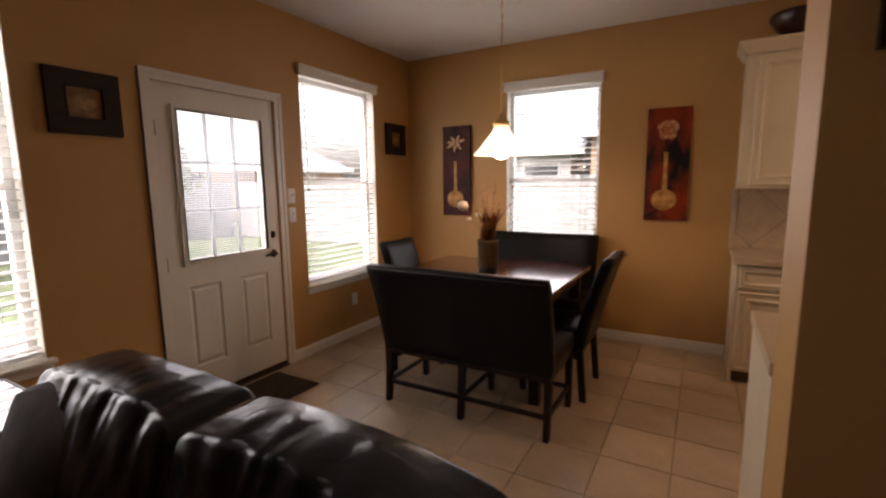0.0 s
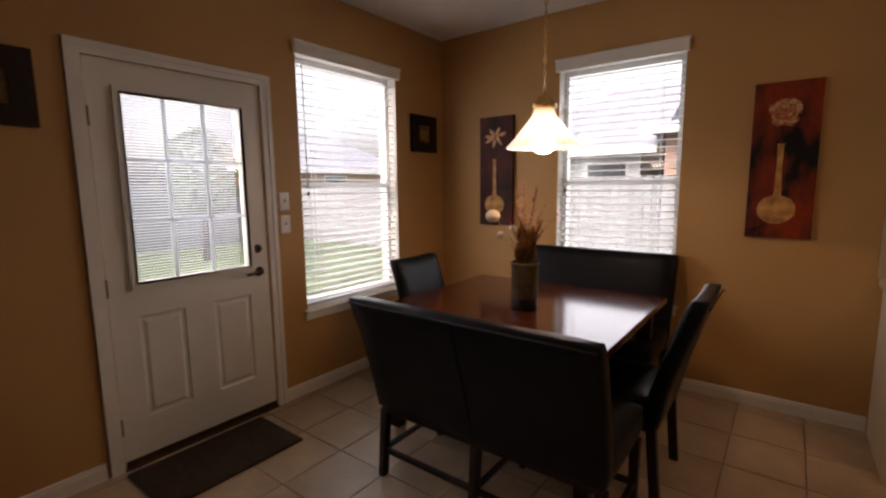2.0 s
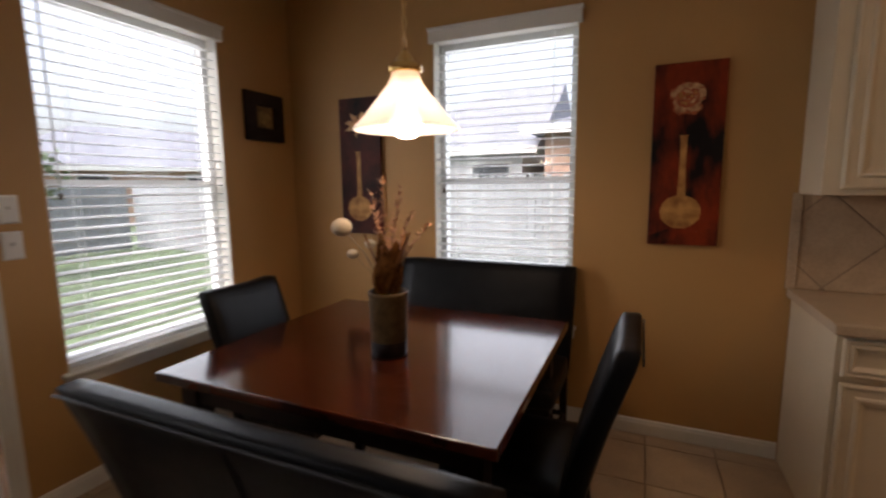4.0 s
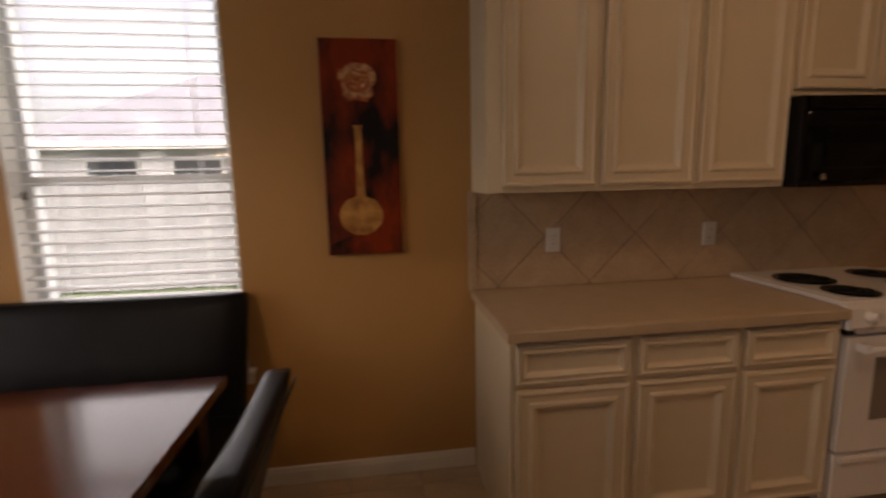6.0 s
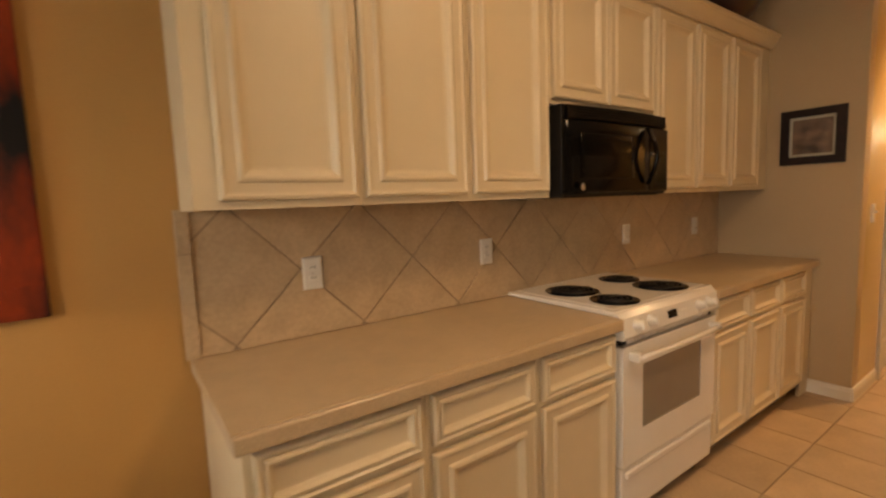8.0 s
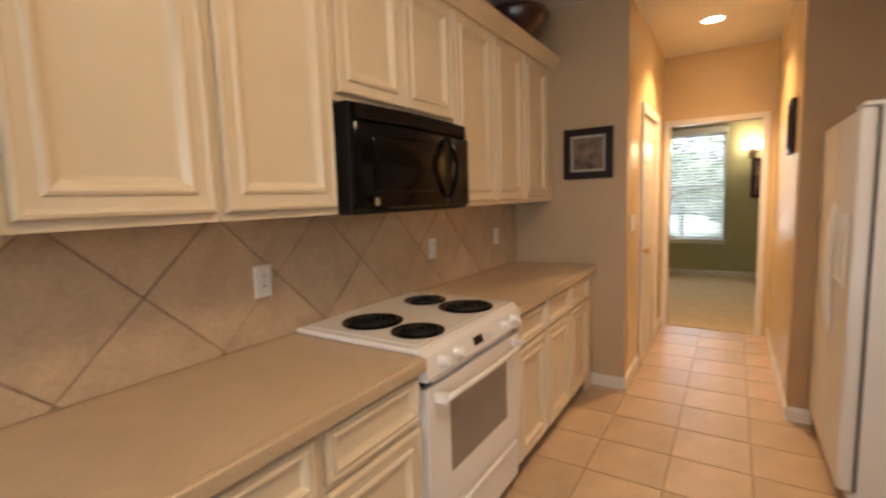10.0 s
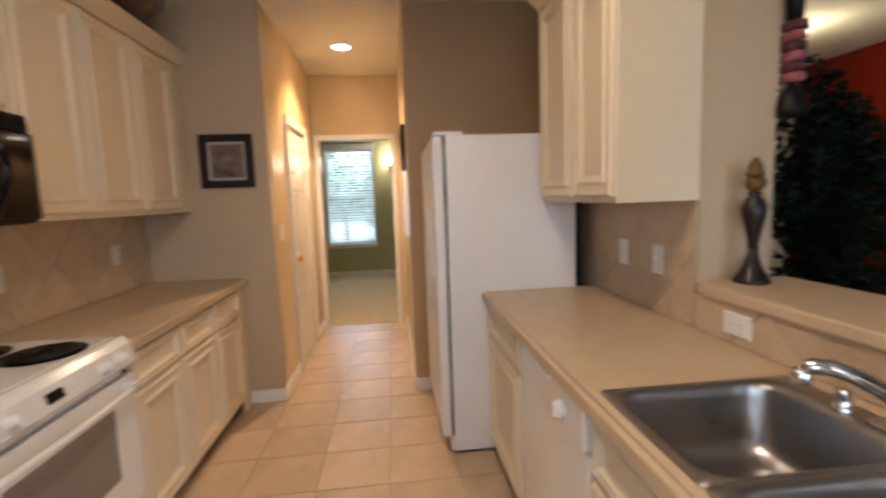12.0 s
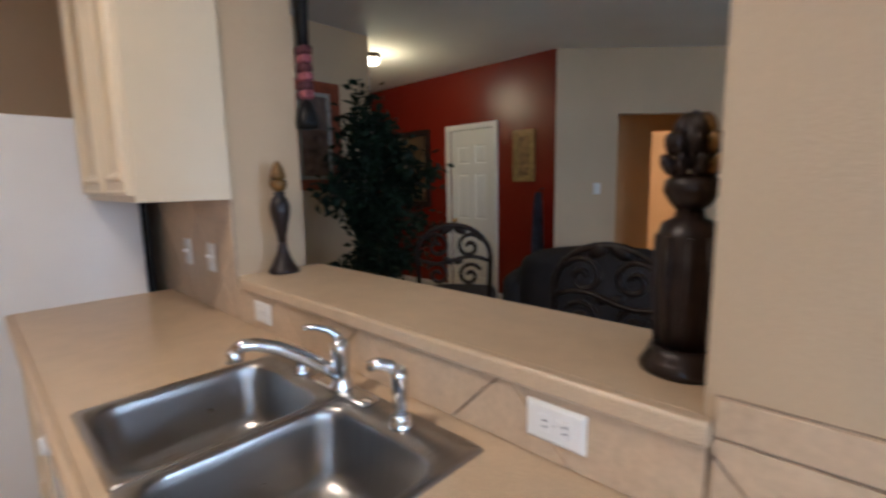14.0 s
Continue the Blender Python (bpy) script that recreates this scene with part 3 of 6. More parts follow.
# ---- doors ----
def back_door():
    """Half-glazed steel door. Local x along the wall, front to -y."""
    w, h = 0.875, 2.056
    d = thing("door_1", "white half-glazed back door, closed, with two raised panels", "door", pose(XW - 0.005, D1[0] + 0.01, 0.012, 0, 0, 90), kind="structure")
    gl = (0.135, 0.745, 0.96, 1.90)
    pl, pr = (0.125, 0.355, 0.235, 0.78), (0.515, 0.745, 0.235, 0.78)
    part("slab", plate(0, w, 0, h, 0.044, (gl, pl, pr)), M_DOOR, d)
    for a in (pl, pr):
        q = part("panel", loft_rect(a[1] - a[0], a[3] - a[2], ((0, 0.0), (0.006, -0.007), (0.020, -0.009), (0.034, -0.001), (0.040, -0.0005)), False), M_DOOR, d)
        q.location = (a[0], 0.0, a[2])
    fw = 0.034
    f = part("glass_frame", joined(plate(gl[0] - fw, gl[1] + fw, gl[2] - fw, gl[3] + fw, 0.018, ((gl[0], gl[1], gl[2], gl[3]),)), plate(gl[0] - 0.012, gl[1] + 0.012, gl[2] - 0.012, gl[3] + 0.012, 0.016, ((gl[0], gl[1], gl[2], gl[3]),))), M_TRIM, d)
    f.location.y = -0.020
    p = part("pane", box(gl[0], 0.006, gl[2], gl[1], 0.010, gl[3]), M_PANE, d)
    p.visible_shadow = False
    gw, gh = gl[1] - gl[0], gl[3] - gl[2]
    for i in (1, 2):
        part("muntin", box(gl[0] + gw * i / 3 - 0.010, 0.012, gl[2], gl[0] + gw * i / 3 + 0.010, 0.030, gl[3], 0.004), M_HAZE, d)
        part("muntin", box(gl[0], 0.013, gl[2] + gh * i / 3 - 0.010, gl[1], 0.029, gl[2] + gh * i / 3 + 0.010, 0.004), M_HAZE, d)
    me = None
    for i in range(62):
        if me is None:
            s = part("slat", box(gl[0] + 0.003, -0.0072, -0.0005, gl[1] - 0.03, 0.0072, 0.0005), M_HAZE, d)
            me = s.data
        else:
            s = piece("slat", me, d, (0, 0, 0))
        s.location, s.rotation_euler = (0, 0.035, gl[2] + 0.012 + i * 0.0150), (radians(-20), 0, 0)
    part("blind_slider", box(gl[0] - 0.026, -0.030, gl[2] + 0.35, gl[0] - 0.010, -0.018, gl[2] + 0.40, 0.003), M_PLASTIC, d)
    hx = w - 0.065
    part("lever_handle", joined(moved(lathe(((0.0, 0), (0.030, 0), (0.031, 0.004), (0.028, 0.010), (0.011, 0.014), (0.010, 0.045), (0.0, 0.046)), 20, False), pose(hx, 0, 0.915, 90)),
                                tube(((hx, -0.042, 0.915), (hx - 0.03, -0.046, 0.916), (hx - 0.07, -0.044, 0.913), (hx - 0.10, -0.040, 0.909)), 0.010, 10, 0.007)), M_BRONZE, d, "dark bronze lever handle")
    part("deadbolt", joined(moved(lathe(((0.0, 0), (0.027, 0), (0.028, 0.005), (0.022, 0.012), (0.0, 0.013)), 20, False), pose(hx, 0, 1.06, 90)), box(hx - 0.006, -0.030, 1.045, hx + 0.006, -0.012, 1.075, 0.003)), M_BRONZE, d)
    for z in (0.22, 0.95, 1.78):
        part("hinge", joined(tube(((-0.004, -0.008, z - 0.045), (-0.004, -0.008, z + 0.045)), 0.006, 8), box(-0.010, -0.003, z - 0.044, 0.004, 0.0, z + 0.044)), M_BRONZE, d)
    part("sweep", box(0, -0.008, -0.010, w, 0.0, 0.028), M_BRONZE, d)


back_door()
casing("trim_back_door", D1[0], D1[1], D1[3], pose(XW, 0, 0, 0, 0, 90))
setting("threshold", box(XW - 0.16, D1[0], -0.01, XW + 0.02, D1[1], 0.008, 0.004), M_BRONZE, "dark metal door threshold", "threshold")


def panel_door(name, w, h, m, label, knob=None, left=True):
    """Six-panel door, front to -y."""
    d = thing(name, label, "door", m, kind="structure")
    c, st = w / 2, 0.11
    cols = ((st, c - 0.05), (c + 0.05, w - st))
    rows_ = ((0.22, 0.78), (0.96, 1.52), (1.64, 1.86))
    holes = [(a, b, z0, z1) for a, b in cols for z0, z1 in rows_]
    part("slab", plate(0, w, 0, h, 0.036, holes), M_DOOR, d)
    for a, b, z0, z1 in holes:
        part("panel", loft_rect(b - a, z1 - z0, ((0, 0.0), (0.006, -0.008), (0.018, -0.009), (0.034, -0.002), (0.042, -0.002)), False), M_DOOR, d).location = (a, 0, z0)
    kx = 0.06 if left else w - 0.06
    part("door_knob", moved(lathe(((0.0, 0), (0.030, 0), (0.030, 0.005), (0.012, 0.010), (0.011, 0.030), (0.024, 0.040), (0.027, 0.052), (0.020, 0.062), (0.0, 0.065)), 20, False), pose(kx, 0, 0.93, 90)), M_BRASS, d, "brass knob")


panel_door("door_2", 0.745, 2.045, pose(7.988, YH1 + 0.01, 0.01), "cream six-panel closet door in the hall, closed")
casing("trim_hall_door", 7.98, 8.74, 2.06, pose(0, YH1, 0))
panel_door("door_3", 0.675, 2.045, pose(7.852, 2.71, 0.01, 0, 0, 180), "white six-panel door in the red wall, closed", left=True)
casing("trim_red_wall_door", -7.86, -7.17, 2.06, pose(0, 2.72, 0, 0, 0, 180))
casing("trim_passage", -8.245, -7.465, 2.08, pose(XH, 0, 0, 0, 0, -90), 0.05)

# ---- ledge of the pass-through ----
setting("ledge", joined(box(4.001, YB - 0.06, 1.045, 5.609, YS + 0.001, 1.0845, 0.004, 2), box(3.985, YS - 0.004, 1.045, 5.535, YS + 0.026, 1.085, 0.008, 3)), M_COUNTER, "beige laminate ledge of the pass-through", "ledge")

# ---- kitchen cabinets ----
DOOR_PROFILE = ((0, 0.0), (0.0, 0.013), (0.004, 0.020), (0.011, 0.022), (0.016, 0.017), (0.022, 0.0155), (0.046, 0.0145), (0.050, 0.021), (0.057, 0.024), (0.064, 0.022), (0.070, 0.015), (0.080, 0.007), (0.090, 0.005))
DRAWER_PROFILE = ((0, 0.0), (0.0, 0.013), (0.004, 0.020), (0.010, 0.022), (0.015, 0.016), (0.020, 0.015), (0.024, 0.021), (0.030, 0.022), (0.036, 0.012), (0.043, 0.006), (0.048, 0.005))


def front(name, x, z, w, h, profile, cab, d):
    p = part(name, loft_rect(w, h, profile), M_CAB, cab)
    p.location = (x, -d, z)
    return p


def base_unit(x, w, m0, label, drawers=1, doors=1, depth=0.60, end_left=False, top=0.868):
    """Base cabinet from x, w wide; origin at the wall, front to -y."""
    c = thing("base_cabinet", label, "cabinet", m0 @ pose(x, 0, 0), "base cabinets")
    part("body", box(0.001, -depth, 0.095, w - 0.001, -0.02, top), M_CAB, c)
    part("toe_kick", box(0.002, -depth + 0.065, 0.0, w - 0.002, -depth + 0.08, 0.095), M_TOE_SHADE, c)
    if end_left:
        part("end_panel", plate(0, 0, 0, 1, 0.01) if False else box(-0.004, -depth - 0.002, 0.0, 0.012, -0.004, 0.868), M_CAB, c)
    dw = (w - 0.024) / max(drawers, 1)
    for i in range(drawers):
        front("drawer", 0.012 + dw * i + 0.004, 0.700, dw - 0.010, 0.150, DRAWER_PROFILE, c, depth)
    dw = (w - 0.024) / doors
    for i in range(doors):
        front("door", 0.012 + dw * i + 0.004, 0.115, dw - 0.010, 0.560 if drawers else 0.735, DOOR_PROFILE, c, depth)
    return c


def wall_unit(x, w, z0, z1, m0, label, doors=1, depth=0.31, left=0.015):
    c = thing("wall_cabinet", label, "cabinet", m0 @ pose(x, 0, z0), "wall cabinets")
    h = z1 - z0
    part("body", box(0.001, -depth, 0.0, w - 0.001, -0.003, h), M_CAB, c)
    dw = (w - left - 0.015 + 0.010) / doors
    for i in range(doors):
        front("door", left + dw * i, 0.024, dw - 0.010, h - 0.040, DOOR_PROFILE, c, depth)
    return c


NORTH = pose(0, YN, 0)
SX0, SX1 = 5.155, 5.918     # the range
for i, (a, b) in enumerate(((3.80, 4.270), (4.270, 4.712), (4.712, 5.150))):
    base_unit(a, b - a, NORTH, "cream painted base cabinet with one drawer and a moulded door" if i else "cream painted base cabinet at the end of the run", end_left=i == 0)
wall_x = (3.785, 4.252, 4.685, 5.118)
for i, (a, b) in enumerate(zip(wall_x, wall_x[1:])):
    wall_unit(a, b - a, 1.379, 2.32, NORTH, "cream painted wall cabinet with a moulded door", left=0.062 if i == 0 else 0.015)
wall_unit(5.118, 0.788, 1.765, 2.32, NORTH, "short cream wall cabinet above the microwave", doors=2)
for a, b in ((5.923, 6.350), (6.350, 6.775), (6.775, 7.200)):
    base_unit(a, b - a, NORTH, "cream painted base cabinet with one drawer and a moulded door")
    wall_unit(a - 0.017, b - a + (0.012 if b > 7 else 0.0), 1.379, 2.32, NORTH, "cream painted wall cabinet with a moulded door")
setting("filler_base", box(7.200, YN - 0.60, 0.0, XE - 0.002, YN - 0.58, 0.868), M_CAB, "cream filler strip", "trim")
setting("filler_wall", box(7.196, YN - 0.31, 1.379, XE - 0.002, YN - 0.29, 2.32), M_CAB, "cream filler strip", "trim")

# crown moulding: swept along the run with a return at its west end
prof = ((0.0, 0.0), (0.012, 0.0), (0.016, 0.012), (0.030, 0.030), (0.046, 0.052), (0.052, 0.066), (0.060, 0.070), (0.060, 0.085), (0.0, 0.085))


def crown(x0, x1, ywall, yfront, z, sign, ends):
    """sign -1: the front looks to -y."""
    bm = bmesh.new()
    rings = []
    path = []
    if ends[0]:
        path.append((x0, ywall, -1, 0))
    path.append((x0, yfront, -1 if ends[0] else 0, sign))
    path.append((x1, yfront, 1 if ends[1] else 0, sign))
    if ends[1]:
        path.append((x1, ywall, 1, 0))
    for px, py, nx, ny in path:
        rings.append([bm.verts.new((px + nx * o, py + ny * o, z + h)) for o, h in prof])
    for a, b in zip(rings, rings[1:]):
        for i in range(len(prof)):
            k = (i + 1) % len(prof)
            bm.faces.new((a[i], a[k], b[k], b[i]))
    bm.faces.new(rings[0]), bm.faces.new(rings[-1][::-1])
    bmesh.ops.recalc_face_normals(bm, faces=bm.faces[:])
    return setting("trim_cabinet_crown", bm, M_CAB, "cream crown moulding on the wall cabinets", "trim")


crown(3.785, XE - 0.002, YN - 0.002, YN - 0.315, 2.318, -1, (True, False))


def worktop_box(x0, x1, y0, y1, label):
    t = thing("worktop", label, "worktop", pose((x0 + x1) / 2, (y0 + y1) / 2, 0.870))
    w, d = (x1 - x0) / 2, (y1 - y0) / 2
    part("slab", box(-w, -d + 0.022, 0.0, w, d, 0.040, 0.002), M_COUNTER, t)
    part("front_edge", box(-w, -d, -0.004, w, -d + 0.0225, 0.0395, 0.007, 3), M_COUNTER, t)
    return t


worktop_box(3.775, SX0 - 0.002, YN - 0.640, YN - 0.001, "beige laminate worktop beside the range")
worktop_box(SX1 + 0.002, XE - 0.001, YN - 0.640, YN - 0.001, "beige laminate worktop in the kitchen corner")

# south run under the pass-through, fronts to the north
SOUTH = pose(0, YS, 0, 0, 0, 180)
base_unit(-6.43, 0.61, SOUTH, "cream base cabinet beside the dishwasher", depth=0.59)
base_unit(-5.155, 0.90, SOUTH, "cream sink cabinet with two moulded doors", drawers=2, doors=2, depth=0.59, top=0.700)
setting("trim_sink_front", box(4.257, YS + 0.565, 0.70, 5.153, YS + 0.590, 0.868), M_CAB, "cream sink cabinet rail", "trim")
base_unit(-4.25, 0.46, SOUTH, "cream base cabinet at the end of the sink run", depth=0.59)
setting("trim_sink_run_end", box(3.772, YS + 0.002, 0, 3.789, YS + 0.592, 0.868), M_CAB, "cream end panel", "trim")
wt = thing("worktop", "beige laminate worktop with a double sink", "worktop", pose(0, 0, 0.870))
part("slab", plate(3.765, 6.445, -(YS + 0.613), -(YS + 0.001), 0.040, ((4.372, 5.128, -6.960, -6.470),)), M_COUNTER, wt).matrix_basis = pose(0, 0, 0, 90)
part("front_edge", box(3.765, YS + 0.6125, -0.004, 6.445, YS + 0.635, 0.0395, 0.007, 3), M_COUNTER, wt)
wall_unit(-6.38, 0.42, 1.377, 2.32, SOUTH, "cream painted wall cabinet over the sink run", doors=1)
wall_unit(-5.96, 0.36, 1.377, 2.32, SOUTH, "cream painted wall cabinet with a plain side", doors=1)
crown(5.60, 6.38, YS + 0.002, YS + 0.315, 2.318, 1, (True, True))


def dishwasher(m):
    d = thing("dishwasher", "white built-in dishwasher with a round dial", "dishwasher", m)
    part("body", box(0.003, -0.57, 0.10, 0.635, -0.02, 0.866), M_ENAMEL, d)
    part("door", box(0.006, -0.60, 0.12, 0.632, -0.57, 0.715, 0.006), M_ENAMEL, d)
    part("control_panel", box(0.006, -0.612, 0.722, 0.632, -0.57, 0.862, 0.012, 3), M_ENAMEL, d)
    part("dial", joined(moved(lathe(((0.0, 0), (0.030, 0), (0.028, 0.016), (0.024, 0.020), (0.0, 0.021)), 20, False), pose(0.47, -0.611, 0.775, 90)), box(0.466, -0.640, 0.752, 0.474, -0.630, 0.798, 0.002)), M_PLASTIC, d)
    part("latch_handle", box(0.25, -0.622, 0.835, 0.39, -0.606, 0.852, 0.004), M_PLASTIC, d)
    part("toe_kick", box(0.01, -0.53, 0.0, 0.628, -0.515, 0.10), M_BLACKM, d)


dishwasher(SOUTH @ pose(-5.812, 0, 0))


# ---- sink and taps ----
def rring(bm, cx, cy, w, h, r, z, k=5):
    out = []
    for sx, sy, a0 in ((1, 1, 0), (-1, 1, 90), (-1, -1, 180), (1, -1, 270)):
        for i in range(k):
            a = radians(a0 + 90 * i / (k - 1))
            out.append(bm.verts.new((cx + sx * (w / 2 - r) + r * math.cos(a), cy + sy * (h / 2 - r) + r * math.sin(a), z)))
    return out


def loft(bm, rings, cap=False):
    for a, b in zip(rings, rings[1:]):
        n = len(a)
        for i in range(n):
            bm.faces.new((a[i], a[(i + 1) % n], b[(i + 1) % n], b[i])).smooth = True
    if cap:
        bm.faces.new(rings[-1])


def sink():
    s = thing("double_sink", "brushed steel double-bowl sink set into the worktop", "sink", pose(4.750, 6.714, 0.910))
    hw, hd = 0.397, 0.264
    for sgn in (-1, 1):
        bm = bmesh.new()
        cx = sgn * hw / 2
        bx_, by_ = cx - sgn * 0.004, 0.035
        rings = [rring(bm, cx, 0, hw, 2 * hd, 0.012, 0.001), rring(bm, cx, 0, hw - 0.004, 2 * hd - 0.006, 0.012, 0.006), rring(bm, bx_, by_, 0.360, 0.412, 0.060, 0.005),
                 rring(bm, bx_, by_, 0.352, 0.407, 0.060, -0.006), rring(bm, bx_, by_, 0.345, 0.400, 0.062, -0.03), rring(bm, bx_, by_, 0.325, 0.380, 0.066, -0.135),
                 rring(bm, bx_, by_, 0.295, 0.350, 0.075, -0.165), rring(bm, bx_, by_, 0.22, 0.27, 0.09, -0.172), rring(bm, bx_, by_, 0.088, 0.088, 0.043, -0.178)]
        loft(bm, rings, True)
        bmesh.ops.recalc_face_normals(bm, faces=bm.faces[:])
        bowl = part("bowl", bm, M_STEEL, s)
        if bowl.data.polygons[-1].normal.z < 0:
            bowl.data.flip_normals()
        part("drain", lathe(((0.042, 0.0), (0.044, 0.004), (0.036, 0.005), (0.030, -0.001), (0.012, 0.002), (0.0, 0.002)), 20, False), M_CHROME, bowl).location = (bx_, by_, -0.178)
    return s


sink()


def taps():
    f = thing("kitchen_tap", "chrome single-lever kitchen tap with a long spout", "tap", pose(4.765, 6.497, 0.916))
    part("deck_plate", soft_box(-0.12, -0.026, 0.0, 0.12, 0.026, 0.012, 0.010, 4), M_CHROME, f)
    part("post", lathe(((0.030, 0.010), (0.029, 0.018), (0.024, 0.026), (0.0225, 0.06), (0.024, 0.112), (0.022, 0.128), (0.012, 0.136), (0.001, 0.137)), 24), M_CHROME, f)
    arc = [(0.0, 0.010, 0.052), (0.012, 0.045, 0.080), (0.026, 0.090, 0.113), (0.042, 0.138, 0.143), (0.054, 0.178, 0.159), (0.063, 0.205, 0.162), (0.068, 0.222, 0.152)]
    part("spout", tube(arc, 0.017, 14, 0.0145), M_CHROME, f)
    part("spout_tip", lathe(((0.017, 0.0), (0.018, 0.004), (0.018, 0.022), (0.014, 0.028)), 16), M_CHROME, f).location = (0.069, 0.224, 0.128)
    part("lever", tube(((0.0, 0.0, 0.126), (0.003, 0.005, 0.144), (0.012, 0.022, 0.162), (0.026, 0.048, 0.172), (0.040, 0.074, 0.174)), 0.012, 12, 0.006), M_CHROME, f)
    g = thing("side_sprayer", "chrome side sprayer standing on the sink rim", "tap", pose(4.536, 6.505, 0.916))
    part("base", lathe(((0.027, 0.0), (0.028, 0.006), (0.022, 0.012), (0.020, 0.022), (0.016, 0.028)), 20), M_CHROME, g)
    part("wand", lathe(((0.014, 0.026), (0.015, 0.050), (0.017, 0.080), (0.019, 0.110), (0.016, 0.126), (0.008, 0.132)), 18), M_CHROME, g)
    part("nozzle", tube(((0.0, 0.0, 0.118), (0.012, 0.018, 0.136), (0.028, 0.036, 0.142), (0.040, 0.050, 0.136)), 0.014, 12, 0.012), M_CHROME, g)
    h = thing("soap_cap", "chrome hole cover on the sink rim", "cap", pose(4.944, 6.505, 0.916))
    part("cap", lathe(((0.021, 0.0), (0.022, 0.008), (0.017, 0.014), (0.015, 0.040), (0.017, 0.048), (0.001, 0.051)), 18), M_CHROME, h)


taps()


# ---- range ----
def kitchen_range():
    w = SX1 - SX0
    r = thing("electric_range", "white slide-in electric range with four black coil burners", "stove", pose(SX0, YN - 0.015, 0))
    part("body", box(0.004, -0.565, 0.04, w - 0.004, -0.01, 0.905), M_ENAMEL, r)
    part("cooktop", joined(box(-0.016, -0.590, 0.912, w + 0.012, -0.005, 0.932, 0.007, 3), box(0.02, -0.565, 0.931, w - 0.02, -0.03, 0.9345, 0.003)), M_ENAMEL, r)
    # sloping control panel
    bm = bmesh.new()
    prof_ = ((-0.56, 0.928), (-0.592, 0.924), (-0.612, 0.905), (-0.630, 0.835), (-0.622, 0.822), (-0.56, 0.822))
    ra = [bm.verts.new((-0.006, y, z)) for y, z in prof_]
    rb = [bm.verts.new((w + 0.006, y, z)) for y, z in prof_]
    for i in range(len(prof_)):
        k = (i + 1) % len(prof_)
        bm.faces.new((ra[i], ra[k], rb[k], rb[i]))
    bm.faces.new(ra[::-1]), bm.faces.new(rb)
    bmesh.ops.recalc_face_normals(bm, faces=bm.faces[:])
    cp = part("control_panel", bm, M_ENAMEL, r)
    face = pose(0, -0.621, 0.870, 76)
    for x in (0.085, 0.185, w - 0.185, w - 0.085):
        part("knob", joined(moved(lathe(((0.026, 0.0), (0.025, 0.006), (0.018, 0.010), (0.017, 0.026), (0.001, 0.028)), 20), pose(x, 0, 0) @ face), moved(box(-0.004, -0.017, 0.026, 0.004, 0.017, 0.033, 0.002), pose(x, 0, 0) @ face)), M_PLASTIC, cp, "white plastic knob")
    part("display", moved(box(-0.035, -0.016, 0.0, 0.035, 0.016, 0.002), pose(w / 2 - 0.03, 0, 0) @ face), M_BLACK, cp, "black clock display")
    for k in range(3):
        part("button", moved(lathe(((0.007, 0.0), (0.007, 0.003), (0.001, 0.004)), 10), pose(w / 2 + 0.045 + 0.022 * k, 0, 0) @ face), M_PLASTIC, cp)
    part("vent_gap", box(0.012, -0.597, 0.795, w - 0.012, -0.56, 0.822), M_BLACKM, r)
    for k in range(12):
        part("vent_fin", box(0.05 + k * (w - 0.1) / 12, -0.604, 0.798, 0.050 + (k + 0.88) * (w - 0.1) / 12, -0.596, 0.816), M_ENAMEL, r)
    door = part("oven_door", plate(0.004, w - 0.004, 0.300, 0.790, 0.036, ((0.14, w - 0.14, 0.43, 0.70),)), M_ENAMEL, r)
    door.location.y = -0.616
    part("oven_window", loft_rect(w - 0.26, 0.29, ((0, 0.0), (0.0, 0.003), (0.012, 0.005), (0.014, 0.002), (0.016, 0.002))), M_OVENGLASS, door, "grey smoked glass").location = (0.13, 0.006, 0.42)
    part("oven_handle", joined(tube([(0.05 + (w - 0.1) * i / 10, -0.040 - 0.010 * math.sin(math.pi * i / 10), 0.752) for i in range(11)], 0.011, 10), box(0.042, -0.045, 0.735, 0.072, 0.002, 0.770, 0.005), box(w - 0.072, -0.045, 0.735, w - 0.042, 0.002, 0.770, 0.005)), M_ENAMEL, door)
    dr = part("storage_drawer", joined(box(0.004, -0.608, 0.085, w - 0.004, -0.565, 0.290, 0.008, 3), box(0.03, -0.620, 0.246, w - 0.03, -0.606, 0.274, 0.006, 2)), M_ENAMEL, r)
    part("seam", box(-0.004, -0.585, 0.905, w + 0.004, -0.01, 0.912), M_BLACKM, r)
    for x in (0.05, w - 0.05):
        for y in (-0.53, -0.06):
            part("foot", lathe(((0.018, 0.0), (0.018, 0.04)), 10), M_BLACKM, r).location = (x, y, 0)
    for x, y, rad in ((5.343, 8.898, 0.108), (5.318, 8.655, 0.086), (5.758, 8.925, 0.086), (5.726, 8.682, 0.108)):
        lx, ly = x - SX0, y - (YN - 0.015)
        b = part("burner", lathe(((rad + 0.016, 0.0), (rad + 0.015, 0.004), (rad + 0.006, 0.003), (rad * 0.8, -0.010), (0.02, -0.012)), 32), M_BLACK, r, "black coil burner with a drip bowl")
        b.location = (lx, ly, 0.935)
        turns = 4 if rad > 0.1 else 3
        pts = [((rad - 0.006) * (0.18 + 0.82 * i / (turns * 22)) * math.cos(2 * math.pi * i / 22), (rad - 0.006) * (0.18 + 0.82 * i / (turns * 22)) * math.sin(2 * math.pi * i / 22), 0.006) for i in range(turns * 22 + 1)]
